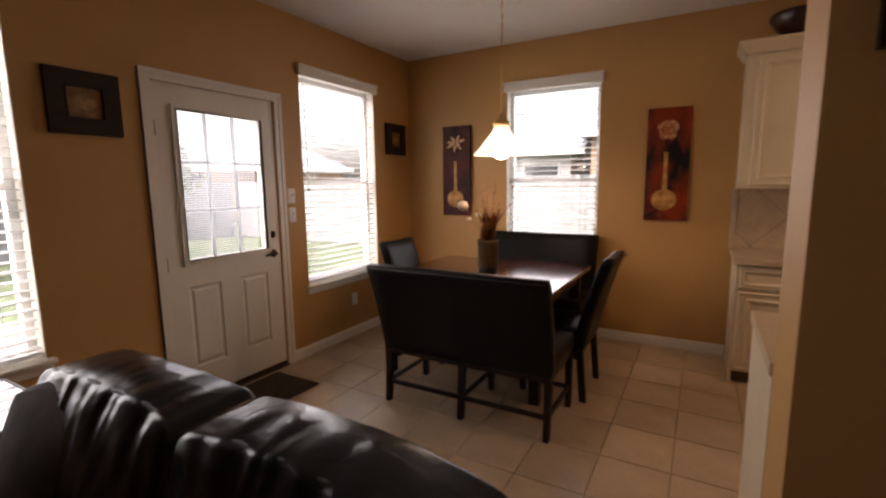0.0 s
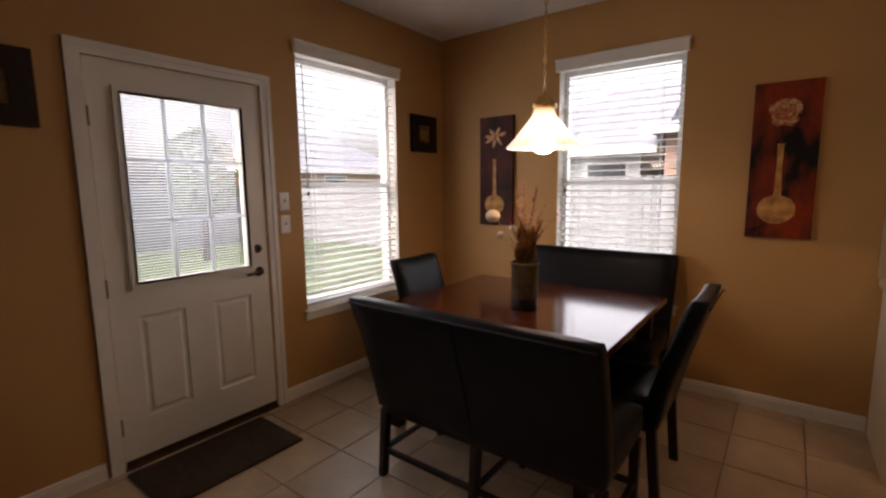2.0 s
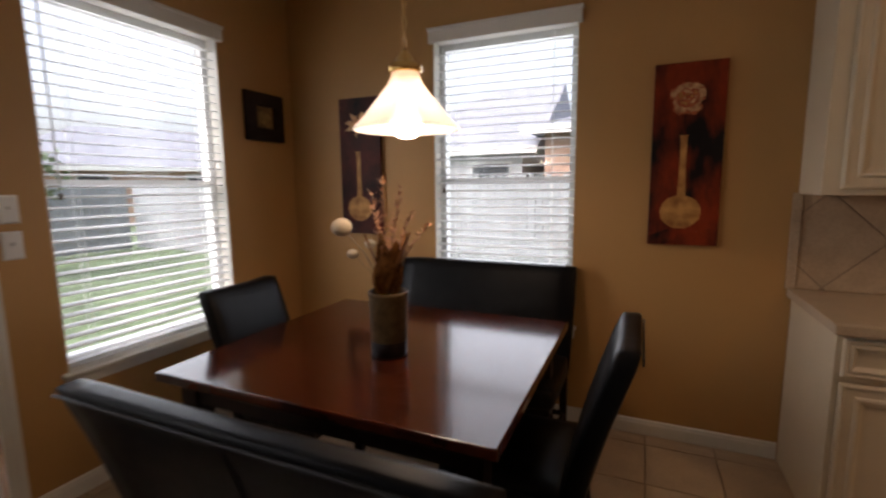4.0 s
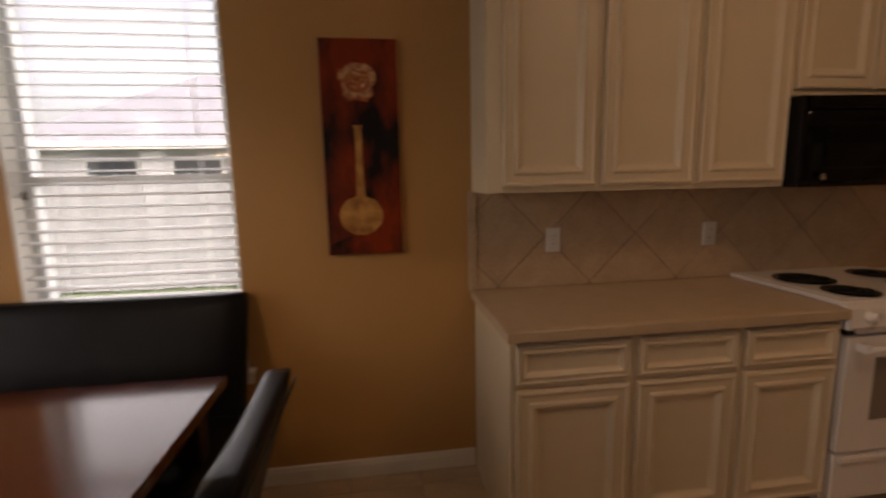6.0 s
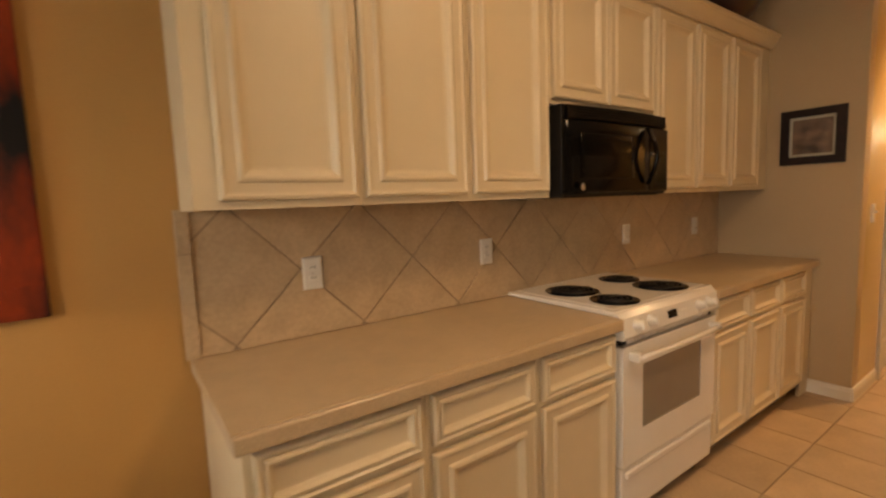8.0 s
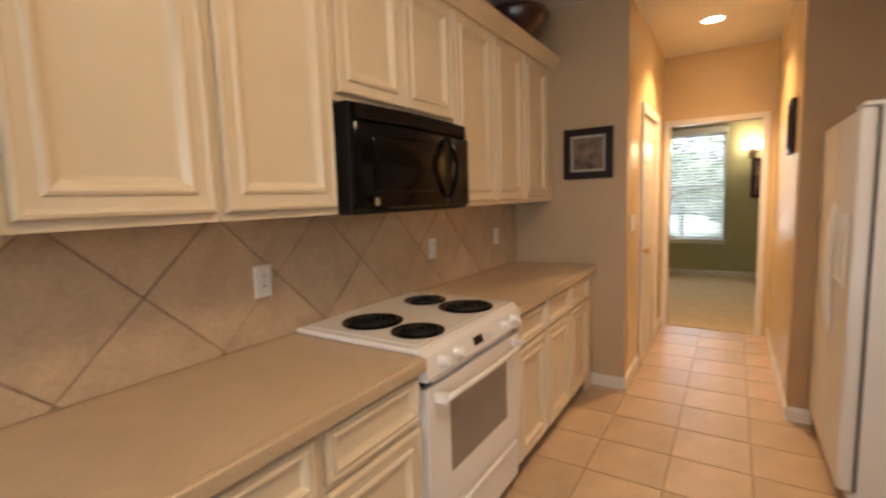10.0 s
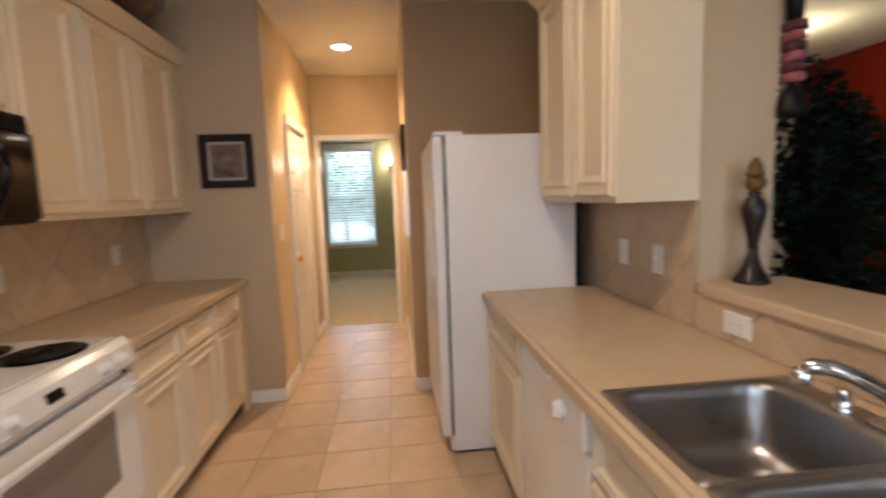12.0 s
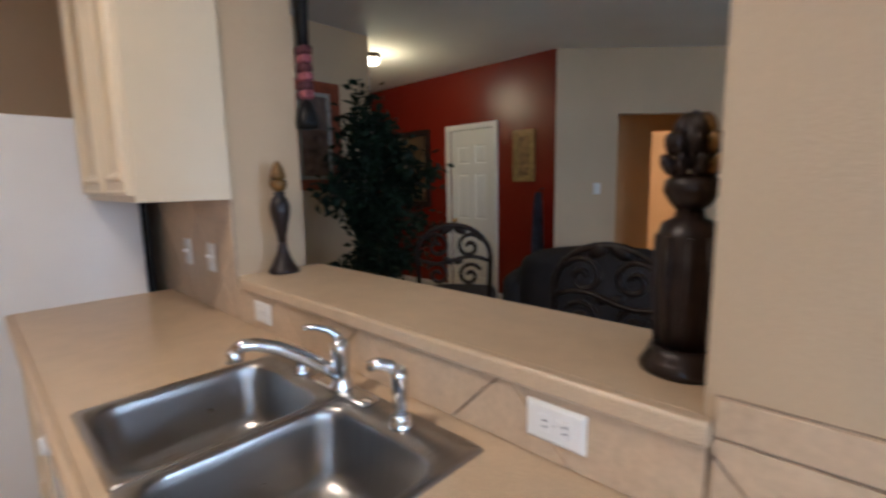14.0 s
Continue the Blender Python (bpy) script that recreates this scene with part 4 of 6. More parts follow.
        part("coil", tube(pts, 0.0062, 6), M_COIL, b)


kitchen_range()


def microwave():
    w, h, d = 0.785, 0.378, 0.400
    m = thing("microwave", "black over-the-range microwave with a bowed door", "microwave", pose(5.122, YN - 0.004, 1.378))
    part("body", box(0.0, -d + 0.03, 0.0, w, 0.0, h, 0.004), M_BLACKM, m)
    n = 14

    def bow(x0, x1, z0, z1, proud, name, material, label=""):
        bm = bmesh.new()
        cols = []
        for i in range(n + 1):
            x = x0 + (x1 - x0) * i / n
            y = -d + 0.03 - proud - 0.032 * math.sin(math.pi * (0.12 + 0.76 * x / w))
            cols.append([bm.verts.new((x, yy, z)) for yy, z in ((-d + 0.032, z0), (y + 0.006, z0), (y, z0 + 0.008), (y, z1 - 0.008), (y + 0.006, z1), (-d + 0.032, z1))])
        for a, b in zip(cols, cols[1:]):
            for k in range(5):
                f = bm.faces.new((a[k], a[k + 1], b[k + 1], b[k]))
                f.smooth = k == 2
        bm.faces.new(cols[0][::-1]), bm.faces.new(cols[-1])
        bmesh.ops.recalc_face_normals(bm, faces=bm.faces[:])
        return part(name, bm, material, m, label)

    bow(0.002, 0.590, 0.012, h - 0.062, 0.004, "door", M_BLACK)
    bow(0.594, w - 0.002, 0.012, h - 0.062, 0.004, "control_panel", M_BLACK)
    bow(0.09, 0.46, 0.070, h - 0.110, 0.0065, "window", M_BLACK, "black mesh window")
    for k in range(5):
        bow(0.02, w - 0.02, h - 0.056 + k * 0.011, h - 0.050 + k * 0.011, 0.004 - 0.001 * k, "vent_slat", M_BLACKM)
    part("handle", tube([(0.563, -d - 0.012 - 0.045 * math.sin(math.pi * i / 12), 0.045 + 0.26 * i / 12) for i in range(13)], 0.011, 10), M_BLACK, m)
    part("badge", moved(lathe(((0.015, 0.0), (0.014, 0.002), (0.001, 0.003)), 16), pose(0.085, -d - 0.010, 0.040, 90)), M_CHROME, m, "round silver badge")
    part("latch_light", box(0.61, -d - 0.012, 0.185, 0.625, -d - 0.002, 0.192), M_CHROME, m)
    part("underside", box(0.03, -d + 0.05, -0.004, w - 0.03, -0.03, 0.001), M_BLACKM, m)


microwave()


def fridge():
    f = thing("fridge", "white textured side-by-side fridge", "fridge", pose(6.445, 6.50, 0))
    w, d, h = 0.895, 0.70, 1.735
    part("body", box(0.0, 0.0, 0.02, w, d - 0.005, h, 0.006), M_FRIDGE, f)
    part("door", box(0.0, d + 0.004, 0.105, 0.385, d + 0.062, h - 0.004, 0.016, 3), M_FRIDGE, f)
    part("door", box(0.391, d + 0.004, 0.105, w, d + 0.062, h - 0.004, 0.016, 3), M_FRIDGE, f)
    part("gasket", box(0.006, d - 0.006, 0.11, w - 0.006, d + 0.005, h - 0.01), M_BLACKM, f, "dark door gasket")
    for x in (0.355, 0.421):
        part("handle", joined(tube([(x, d + 0.060 + 0.022 * math.sin(math.pi * i / 10) ** 0.6, 0.72 + 0.62 * i / 10) for i in range(11)], 0.009, 8)), M_PLASTIC, f)
    disp = part("dispenser", plate(0.10, 0.29, 0.98, 1.30, 0.012, ((0.115, 0.275, 1.0, 1.22),)), M_PLASTIC, f)
    disp.location = (0.39, d + 0.070, 0)
    disp.rotation_euler = (0, 0, math.pi)
    part("hinge_cover", box(0.01, d - 0.10, h, 0.16, d + 0.05, h + 0.020, 0.006), M_PLASTIC, f)
    part("toe_grille", box(0.02, d - 0.02, 0.012, w - 0.02, d + 0.01, 0.098, 0.004), M_FRIDGE, f)
    for x in (0.05, w - 0.05):
        part("roller", lathe(((0.02, 0.0), (0.02, 0.03)), 12), M_BLACKM, f).location = (x, d - 0.05, 0)
    part("back_plate", box(0.01, -0.035, 0.05, w - 0.01, 0.0, h - 0.02), M_BLACKM, f)


fridge()


# ---- sockets and switches ----
def wall_plate(m, kind_, label):
    """Cover plate, front to -y, centred on the origin."""
    p = thing("wall_socket" if kind_ != "switch" else "light_switch", label, "socket" if kind_ != "switch" else "switch", m, "wall plates")
    wide = kind_ == "double"
    w, h = (0.118, 0.118) if wide else (0.074, 0.118)
    part("cover", loft_rect(w, h, ((0, 0.0), (0.0, 0.003), (0.006, 0.007), (0.010, 0.0075))), M_PLASTIC, p).location = (-w / 2, 0, -h / 2)
    for cx in ((-0.024, 0.024) if wide else (0.0,)):
        if kind_ == "switch":
            part("toggle", joined(box(cx - 0.006, -0.009, -0.013, cx + 0.006, -0.006, 0.013), moved(box(-0.004, -0.018, -0.006, 0.004, 0.0, 0.006, 0.002), pose(cx, -0.007, 0.004, -20))), M_PLASTIC, p)
        else:
            for z in (-0.020, 0.020):
                o = part("outlet", box(cx - 0.016, -0.0095, z - 0.013, cx + 0.016, -0.0065, z + 0.013, 0.003), M_PLASTIC, p)
                for dx in (-0.006, 0.006):
                    part("slot", box(cx + dx - 0.0012, -0.0102, z - 0.002, cx + dx + 0.0012, -0.0092, z + 0.007), M_SLOT, o)
        part("screw", moved(lathe(((0.003, 0.0), (0.001, 0.001)), 8), pose(cx, -0.0075, 0, 90)), M_CHROME, p)
    return p


for x in (4.185, 5.015, 6.14, 6.98):
    wall_plate(pose(x, YN - 0.0105, 1.14), "outlet", "white wall socket on the tiled backsplash")
for x in (6.115, 5.835):
    wall_plate(pose(x, YS + 0.0105, 1.135, 0, 0, 180), "switch", "white light switch on the tiled backsplash")
wall_plate(pose(5.390, YS + 0.0105, 0.980, 0, 90, 180), "outlet", "white wall socket below the ledge")
wall_plate(pose(4.230, YS + 0.0105, 0.988, 0, 90, 180), "outlet", "white wall socket below the ledge beside the sink")
for z in (1.36, 1.21):
    wall_plate(pose(XW + 0.001, 7.42, z, 0, 0, 90), "switch", "white light switch beside the back door")
wall_plate(pose(XW + 0.001, 8.13, 0.36, 0, 0, 90), "outlet", "white wall socket under the window")
wall_plate(pose(7.60, YH1 - 0.001, 1.20), "switch", "white light switch in the hall")
wall_plate(DIAG @ pose(0.45, -0.001, 1.33), "switch", "white light switch on the living room wall")
wall_plate(pose(FARX - 0.001, 8.82, 0.40, 0, 0, -90), "outlet", "white wall socket in the green room")


# ---- dining set ----
def settee(name, label, category, w, top, legs, m, group, depth=0.52, flare=0.03, stretch_=True):
    """Upholstered seat with a leaning back. Origin on the floor between the back feet, front to +y."""
    s = thing(name, label, category, m, group)
    bk = soft_box(-w / 2, -0.035, 0.36, w / 2, 0.045, top, 0.022, 10, 0.004, 0.002, w)
    for v in bk.verts:
        k = max(0, (v.co.z - 0.36) / (top - 0.36))
        v.co.y -= 0.165 * k ** 1.3 - 0.02
        v.co.x *= 1 + flare * 2 * k / w * 1.0
        v.co.z -= 0.012 * (2 * v.co.x / w) ** 2 * k * (-1 if w < 0.6 else -0.4)
    part("backrest", bk, M_LEATHER, s)
    part("seat", soft_box(-w / 2 + 0.005, 0.0, 0.375, w / 2 - 0.005, depth, 0.495, 0.030, 8, 0.012, 0.002, 2.0), M_LEATHER, s)
    part("seat_frame", box(-w / 2 + 0.02, 0.0, 0.335, w / 2 - 0.02, depth - 0.03, 0.385, 0.004), M_DARKWOOD, s)
    # piping along the top edge and down the middle of the back
    k = 1.0
    part("piping", tube([(-w / 2 * (1 + 2 * flare / w) + 0.012 + (w * (1 + 2 * flare / w) - 0.024) * i / 8, -0.178, top - 0.018) for i in range(9)], 0.004, 6), M_STITCH, s)
    if w > 0.8:
        part("centre_seam", tube(((0.0, -0.016, 0.375), (0.0, -0.075, 0.62), (0.0, -0.178, top - 0.010)), 0.0016, 6), M_LEATHER, s)
    xs = (-w / 2 + 0.028, 0.0, w / 2 - 0.028) if legs == 6 else (-w / 2 + 0.028, w / 2 - 0.028)
    for x in xs:
        for y0, out in ((0.020, -0.030), (depth - 0.055, 0.0)):
            lg = box(x - 0.021, y0 - 0.021, 0.0, x + 0.021, y0 + 0.021, 0.345, 0.003)
            for v in lg.verts:
                q = 1 - v.co.z / 0.345
                v.co.y += out * q * q
                v.co.x = x + (v.co.x - x) * (1 - 0.22 * q)
            part("leg", lg, M_DARKWOOD, s)
        if stretch_:
            part("stretcher", box(x - 0.011, 0.01, 0.125, x + 0.011, depth - 0.06, 0.150, 0.003), M_DARKWOOD, s)
    if stretch_:
        for y in (0.004, depth - 0.055):
            for a, b in zip(xs, xs[1:]):
                part("stretcher", box(a + 0.015, y - 0.011, 0.120, b - 0.015, y + 0.011, 0.146, 0.003), M_DARKWOOD, s)
    return s


settee("dining_bench", "black leather upholstered bench with its back to the sofa", "bench", 1.136, 0.948, 6, pose(2.341, 7.185, 0), "dining benches", flare=0.012)
settee("dining_bench", "black leather upholstered bench under the window", "bench", 1.100, 0.965, 6, pose(2.207, 8.953, 0, 0, 0, 180), "dining benches", flare=0.010)
settee("dining_chair", "black leather dining chair beside the west window", "chair", 0.45, 0.955, 4, pose(1.395, 8.068, 0, 0, 0, -88), "dining chairs", 0.46, 0.004, False)
settee("dining_chair", "black leather dining chair on the kitchen side", "chair", 0.485, 0.955, 4, pose(2.942, 7.968, 0, 0, 0, 90), "dining chairs", 0.46, 0.004, False)


def dining_table():
    x0, x1, y0, y1 = 1.430, 2.780, 7.480, 8.705
    t = thing("dining_table", "square mahogany dining table with a polished top", "table", pose((x0 + x1) / 2, (y0 + y1) / 2, 0))
    a, b = (x1 - x0) / 2, (y1 - y0) / 2
    part("tabletop", box(-a, -b, 0.712, a, b, 0.750, 0.007, 3), M_TABLE, t)
    for sx, sy, ex, ey in ((-a + 0.09, -b + 0.075, a - 0.09, -b + 0.097), (-a + 0.09, b - 0.097, a - 0.09, b - 0.075), (-a + 0.075, -b + 0.09, -a + 0.097, b - 0.09), (a - 0.097, -b + 0.09, a - 0.075, b - 0.09)):
        part("apron", box(sx, sy, 0.615, ex, ey, 0.712, 0.002), M_DARKWOOD, t)
    for sx in (-1, 1):
        for sy in (-1, 1):
            lg = box(sx * (a - 0.10) - 0.042, sy * (b - 0.10) - 0.042, 0, sx * (a - 0.10) + 0.042, sy * (b - 0.10) + 0.042, 0.712, 0.005)
            for v in lg.verts:
                k = 0.78 + 0.22 * v.co.z / 0.712
                v.co.x, v.co.y = sx * (a - 0.10) + (v.co.x - sx * (a - 0.10)) * k, sy * (b - 0.10) + (v.co.y - sy * (b - 0.10)) * k
            part("leg", lg, M_DARKWOOD, t)


dining_table()


def pendant():
    p = thing("pendant_lamp", "alabaster glass pendant lamp with brass fittings on a chain", "lamp", pose(2.275, 7.965, 0.005))
    part("shade", lathe(((0.194, 1.637), (0.200, 1.640), (0.195, 1.648), (0.158, 1.688), (0.112, 1.745), (0.068, 1.800), (0.056, 1.826), (0.052, 1.846), (0.047, 1.846), (0.050, 1.826), (0.062, 1.797), (0.106, 1.741), (0.152, 1.684), (0.189, 1.645), (0.193, 1.639)), 40, False), M_SHADE, p).visible_shadow = True
    part("cap", lathe(((0.058, 1.842), (0.062, 1.848), (0.062, 1.870), (0.050, 1.876), (0.042, 1.884), (0.030, 1.902), (0.016, 1.915), (0.008, 1.930)), 28), M_BRASS, p)
    part("socket", lathe(((0.020, 1.770), (0.022, 1.790), (0.022, 1.846)), 16), M_PLASTIC, p)
    b = part("bulb", lathe(((0.001, 1.606), (0.032, 1.612), (0.055, 1.632), (0.062, 1.660), (0.055, 1.688), (0.034, 1.712), (0.020, 1.726), (0.017, 1.772)), 24), M_BULB, p)
    b.visible_shadow = False
    part("canopy", lathe(((0.010, ZC - 0.045), (0.030, ZC - 0.035), (0.055, ZC - 0.015), (0.060, ZC)), 24), M_BRASS, p)
    link = bmesh.new()
    n = 22
    me = None
    for i in range(n):
        z = 1.932 + (ZC - 0.045 - 1.932) * (i + 0.5) / n
        if me is None:
            pts = [(0.0085 * math.cos(2 * math.pi * k / 14), 0, 0.021 * math.sin(2 * math.pi * k / 14)) for k in range(15)]
            o = part("chain_link", tube(pts, 0.0022, 5), M_BRASS, p)
            me = o.data
        else:
            o = piece("chain_link", me, p, (0, 0, 0))
        o.location, o.rotation_euler = (0, 0, z), (0, 0, (i % 2) * math.pi / 2 + 0.3)
    link.free()
    part("cord", tube(((0.004, 0, 1.93), (-0.005, 0.003, 2.2), (0.005, -0.003, 2.5), (0, 0, ZC - 0.04)), 0.0025, 6), M_BRASS, p)


pendant()


def flower_vase():
    rnd = random.Random(4)
    v = thing("flower_vase", "brown ceramic vase with dried flowers on the table", "vase", pose(2.163, 7.985, 0.750))
    part("pot", lathe(((0.066, 0.0), (0.070, 0.004), (0.071, 0.03), (0.070, 0.06), (0.075, 0.066), (0.078, 0.245), (0.082, 0.255), (0.082, 0.266), (0.075, 0.266), (0.070, 0.23), (0.06, 0.02), (0.001, 0.018)), 28), M_CERAMIC, v)
    part("base_band", lathe(((0.0725, 0.002), (0.0745, 0.008), (0.0745, 0.062), (0.0725, 0.066)), 28), M_DARKWOOD, v, "dark lower band")
    tall = 1.13

    def stem(dx, dy, h, r=0.0022):
        pts = [(dx * k * k * 0.9 + dx * 0.1 * k, dy * k * k, 0.18 + (h * tall - 0.18) * k) for k in (0, 0.35, 0.7, 1.0)]
        part("stalk", tube(pts, r, 5, r * 0.6), M_STALK, v)
        return Vector(pts[-1])

    e = stem(-0.20, -0.02, 0.462, 0.004)
    part("seed_ball", moved(blob(0.043, 0.043, 0.038), Matrix.Translation(e)), M_POD, v, "round cream seed ball")
    for dx, dy, h in ((-0.09, 0.02, 0.40), (-0.13, -0.05, 0.37)):
        e = stem(dx, dy, h)
        part("bloom", moved(blob(0.024, 0.024, 0.020, 2), Matrix.Translation(e)), M_POD, v)
    # feathery plumes
    for dx, dy, h in ((-0.03, 0.03, 0.64), (-0.07, 0.01, 0.58), (0.05, 0.04, 0.60), (0.12, 0.0, 0.52), (0.16, 0.06, 0.47), (-0.02, -0.06, 0.54), (0.08, -0.07, 0.50)):
        stem(dx, dy, h)
        bm = bmesh.new()
        for i in range(84):
            k = rnd.uniform(0.50, 1.0)
            c = Vector((dx * k * k * 0.9 + dx * 0.1 * k, dy * k * k, 0.18 + (h * tall - 0.18) * k))
            a, l = rnd.uniform(0, 6.28), rnd.uniform(0.014, 0.042) * (1.25 - k * 0.6)
            tip = c + Vector((math.cos(a) * l, math.sin(a) * l, l * rnd.uniform(0.2, 1.1)))
            q = 0.0042
            s0 = Vector((-math.sin(a) * q, math.cos(a) * q, 0))
            bm.faces.new([bm.verts.new(p) for p in (c - s0 * 0.4, (c + tip) / 2 - s0, tip, (c + tip) / 2 + s0)])
        part("plume", bm, M_DRY, v, "feathery dried plume")
    # broad dried leaves
    for i in range(16):
        a, lean, l = i * 0.70 + 0.2, rnd.uniform(0.15, 0.62), rnd.uniform(0.17, 0.27)
        bm = bmesh.new()
        n, rows_ = 6, []
        for j in range(n + 1):
            k = j / n
            wd = 0.066 * math.sin(math.pi * min(1, 0.12 + 0.9 * k)) ** 0.8 * (1 - 0.35 * k) + 0.002
            c = Vector((lean * l * k * 0.8, 0, 0.24 + l * k))
            rows_.append([bm.verts.new(c + Vector((-0.008 * abs(s), s * wd, 0))) for s in (-1, 0, 1)])
        for p, q in zip(rows_, rows_[1:]):
            for s in (0, 1):
                bm.faces.new((p[s], p[s + 1], q[s + 1], q[s])).smooth = True
        part("dried_leaf", moved(bm, pose(0, 0, 0, 0, 0, math.degrees(a))), M_DRYLEAF, v)


flower_vase()


# ---- pictures ----
def ellipse(cx, cz, rx, rz, rot=0.0, n=18, wob=0.0, seed=0):
    rnd = random.Random(seed)
    out = []
    for i in range(n):
        a = 2 * math.pi * i / n
        k = 1 + wob * rnd.uniform(-1, 1)
        x, z = rx * k * math.cos(a), rz * k * math.sin(a)
        out.append((cx + x * math.cos(rot) - z * math.sin(rot), cz + x * math.sin(rot) + z * math.cos(rot)))
    return out


def flower_canvas(m, w, h, field, white, label):
    """Stretched canvas of a flower in a long-necked vase, front to -y."""
    c = thing("flower_painting", label, "painting", m, "flower paintings")
    part("canvas", box(0, -0.030, 0, w, 0.0, h, 0.003), field, c)
    cx = w * 0.455
    y = -0.0305
    k = w / 0.33
    neck = [(cx - 0.019 * k, 0.245), (cx - 0.014 * k, 0.42), (cx - 0.016 * k, h * 0.60), (cx - 0.022 * k, h * 0.612), (cx + 0.022 * k, h * 0.612), (cx + 0.016 * k, h * 0.60), (cx + 0.014 * k, 0.42), (cx + 0.021 * k, 0.245)]
    part("painted_neck", prism(neck, 0.0008), M_VASEPAINT, c).location.y = y
    part("painted_vase", prism(ellipse(cx, 0.175, 0.096 * k, 0.088 * k, 0, 28, 0.02, 3), 0.0012), M_VASEPAINT, c).location.y = y
    part("painted_band", prism([(0.0, 0.045), (w * 0.3, 0.085), (w * 0.65, 0.07), (w, 0.10), (w, 0.02), (0.0, 0.0)], 0.0004), field, c).location.y = y
    part("painted_stem", prism([(cx - 0.006, h * 0.61), (cx - 0.004, h * 0.72), (cx + 0.004, h * 0.72), (cx + 0.006, h * 0.61)], 0.0005), M_CANVASDARK, c).location.y = y
    fz = h * 0.815
    rnd = random.Random(7 if white else 11)
    rings = ((7, 0.052, 0.034, 0.030), (5, 0.030, 0.030, 0.020), (3, 0.012, 0.022, 0.012)) if not white else ((7, 0.062, 0.044, 0.016), (5, 0.030, 0.030, 0.014))
    lay = 0
    for n, rad, rx, rz in rings:
        for i in range(n):
            a = 2 * math.pi * i / n + rad * 20 + rnd.uniform(-0.35, 0.35)
            rr = rad * rnd.uniform(0.78, 1.22)
            px, pz = cx + 0.006 + rr * k * math.cos(a), fz + rr * 0.86 * k * math.sin(a)
            lay += 1
            rot = a + (math.pi / 2 + rnd.uniform(-0.5, 0.5) if not white else 0.0)
            if not white:
                part("painted_shadow", prism(ellipse(px, pz - 0.004, rx * k * 1.14, rz * k * 1.18, rot, 14, 0.20, lay), 0.0006 + 0.00012 * lay), M_PETALRED, c).location.y = y
            part("painted_petal", prism(ellipse(px, pz, rx * k * (1.0 if lay < 8 else 0.8), rz * k * (0.9 if lay < 8 else 0.55), rot, 14, 0.26, lay + 50), 0.0007 + 0.00012 * lay), M_PETAL if lay < 8 or lay % 3 == 0 or white else M_VASEPAINT, c).location.y = y
    part("painted_heart", prism(ellipse(cx + 0.006, fz, 0.012 * k, 0.010 * k, 0, 12, 0.1, 5), 0.0045), M_PETALRED, c).location.y = y
    return c


flower_canvas(pose(3.127, YN - 0.001, 1.112, 0, 0, 0), 0.330, 0.928, M_CANVAS, False, "tall red canvas of a rose in a golden vase")
flower_canvas(pose(1.142, YN - 0.001, 1.112, 0, 0, 0), 0.325, 0.922, M_CANVASDARK, True, "tall dark canvas of a white flower in a vase")


def framed(name, w, h, m, label, fw, frame_mat, inner, mat_w=0.0, inner_mat=None, depth=0.028, glass=False):
    f = thing(name, label, "picture", m)
    part("frame", joined(plate(0, w, 0, h, depth, ((fw, w - fw, fw, h - fw),)), plate(fw * 0.55, w - fw * 0.55, fw * 0.55, h - fw * 0.55, 0.006, ((fw, w - fw, fw, h - fw),)) if False else box(0.002, -0.001, 0.002, w - 0.002, 0.001, 0.004)), frame_mat, f).location.y = -depth
    part("bead", plate(fw - 0.007, w - fw + 0.007, fw - 0.007, h - fw + 0.007, 0.008, ((fw, w - fw, fw, h - fw),)), frame_mat, f).location.y = -depth - 0.004
    if mat_w:
        part("mat_board", plate(fw, w - fw, fw, h - fw, 0.004, ((fw + mat_w, w - fw - mat_w, fw + mat_w, h - fw - mat_w),)), inner_mat, f).location.y = -0.014
    part("print", box(fw + mat_w, -0.010, fw + mat_w, w - fw - mat_w, -0.006, h - fw - mat_w), inner, f)
    if glass:
        g = part("glass", box(fw, -0.018, fw, w - fw, -0.0165, h - fw), M_PANE, f)
        g.visible_shadow = False
    return f


p = framed("framed_picture", 0.335, 0.325, pose(XW + 0.001, 5.888, 1.718, 0, 0, 90), "square dark framed panel with a mottled gold centre", 0.085, M_FRAME, M_GOLDART)
part("emblem", prism(ellipse(0.1675, 0.165, 0.045, 0.040, 0, 16, 0.25, 2), 0.0015), M_GILT, p).location.y = -0.010
p = framed("framed_picture", 0.335, 0.315, pose(XW + 0.001, 8.690, 1.752, 0, 0, 90), "square dark framed panel with a mottled gold centre beside the window", 0.085, M_FRAME, M_GOLDART)
part("emblem", prism(ellipse(0.1675, 0.160, 0.045, 0.040, 0, 16, 0.25, 6), 0.0015), M_GILT, p).location.y = -0.010
framed("framed_picture", 0.345, 0.355, pose(XE - 0.001, 8.742, 1.532, 0, 0, -90), "dark framed sepia print with a thin cream mat", 0.050, M_FRAME, M_SEPIA, 0.016, M_MATBOARD, 0.024, True)
framed("framed_picture", 0.22, 0.34, pose(7.86, YH0 + 0.001, 1.64, 0, 0, 180), "small dark framed picture in the hall", 0.035, M_FRAME, M_SEPIA, 0.02, M_MATBOARD)
framed("framed_picture", 0.30, 0.62, pose(FARX - 0.001, 7.46, 1.28, 0, 0, -90), "dark framed picture in the green room", 0.05, M_FRAME, M_SEPIA)
framed("framed_picture", 0.27, 0.56, pose(6.88, 2.721, 1.42, 0, 0, 180), "gold framed document on the red wall", 0.035, M_GILT, M_GOLDART, 0.03, M_GILT)
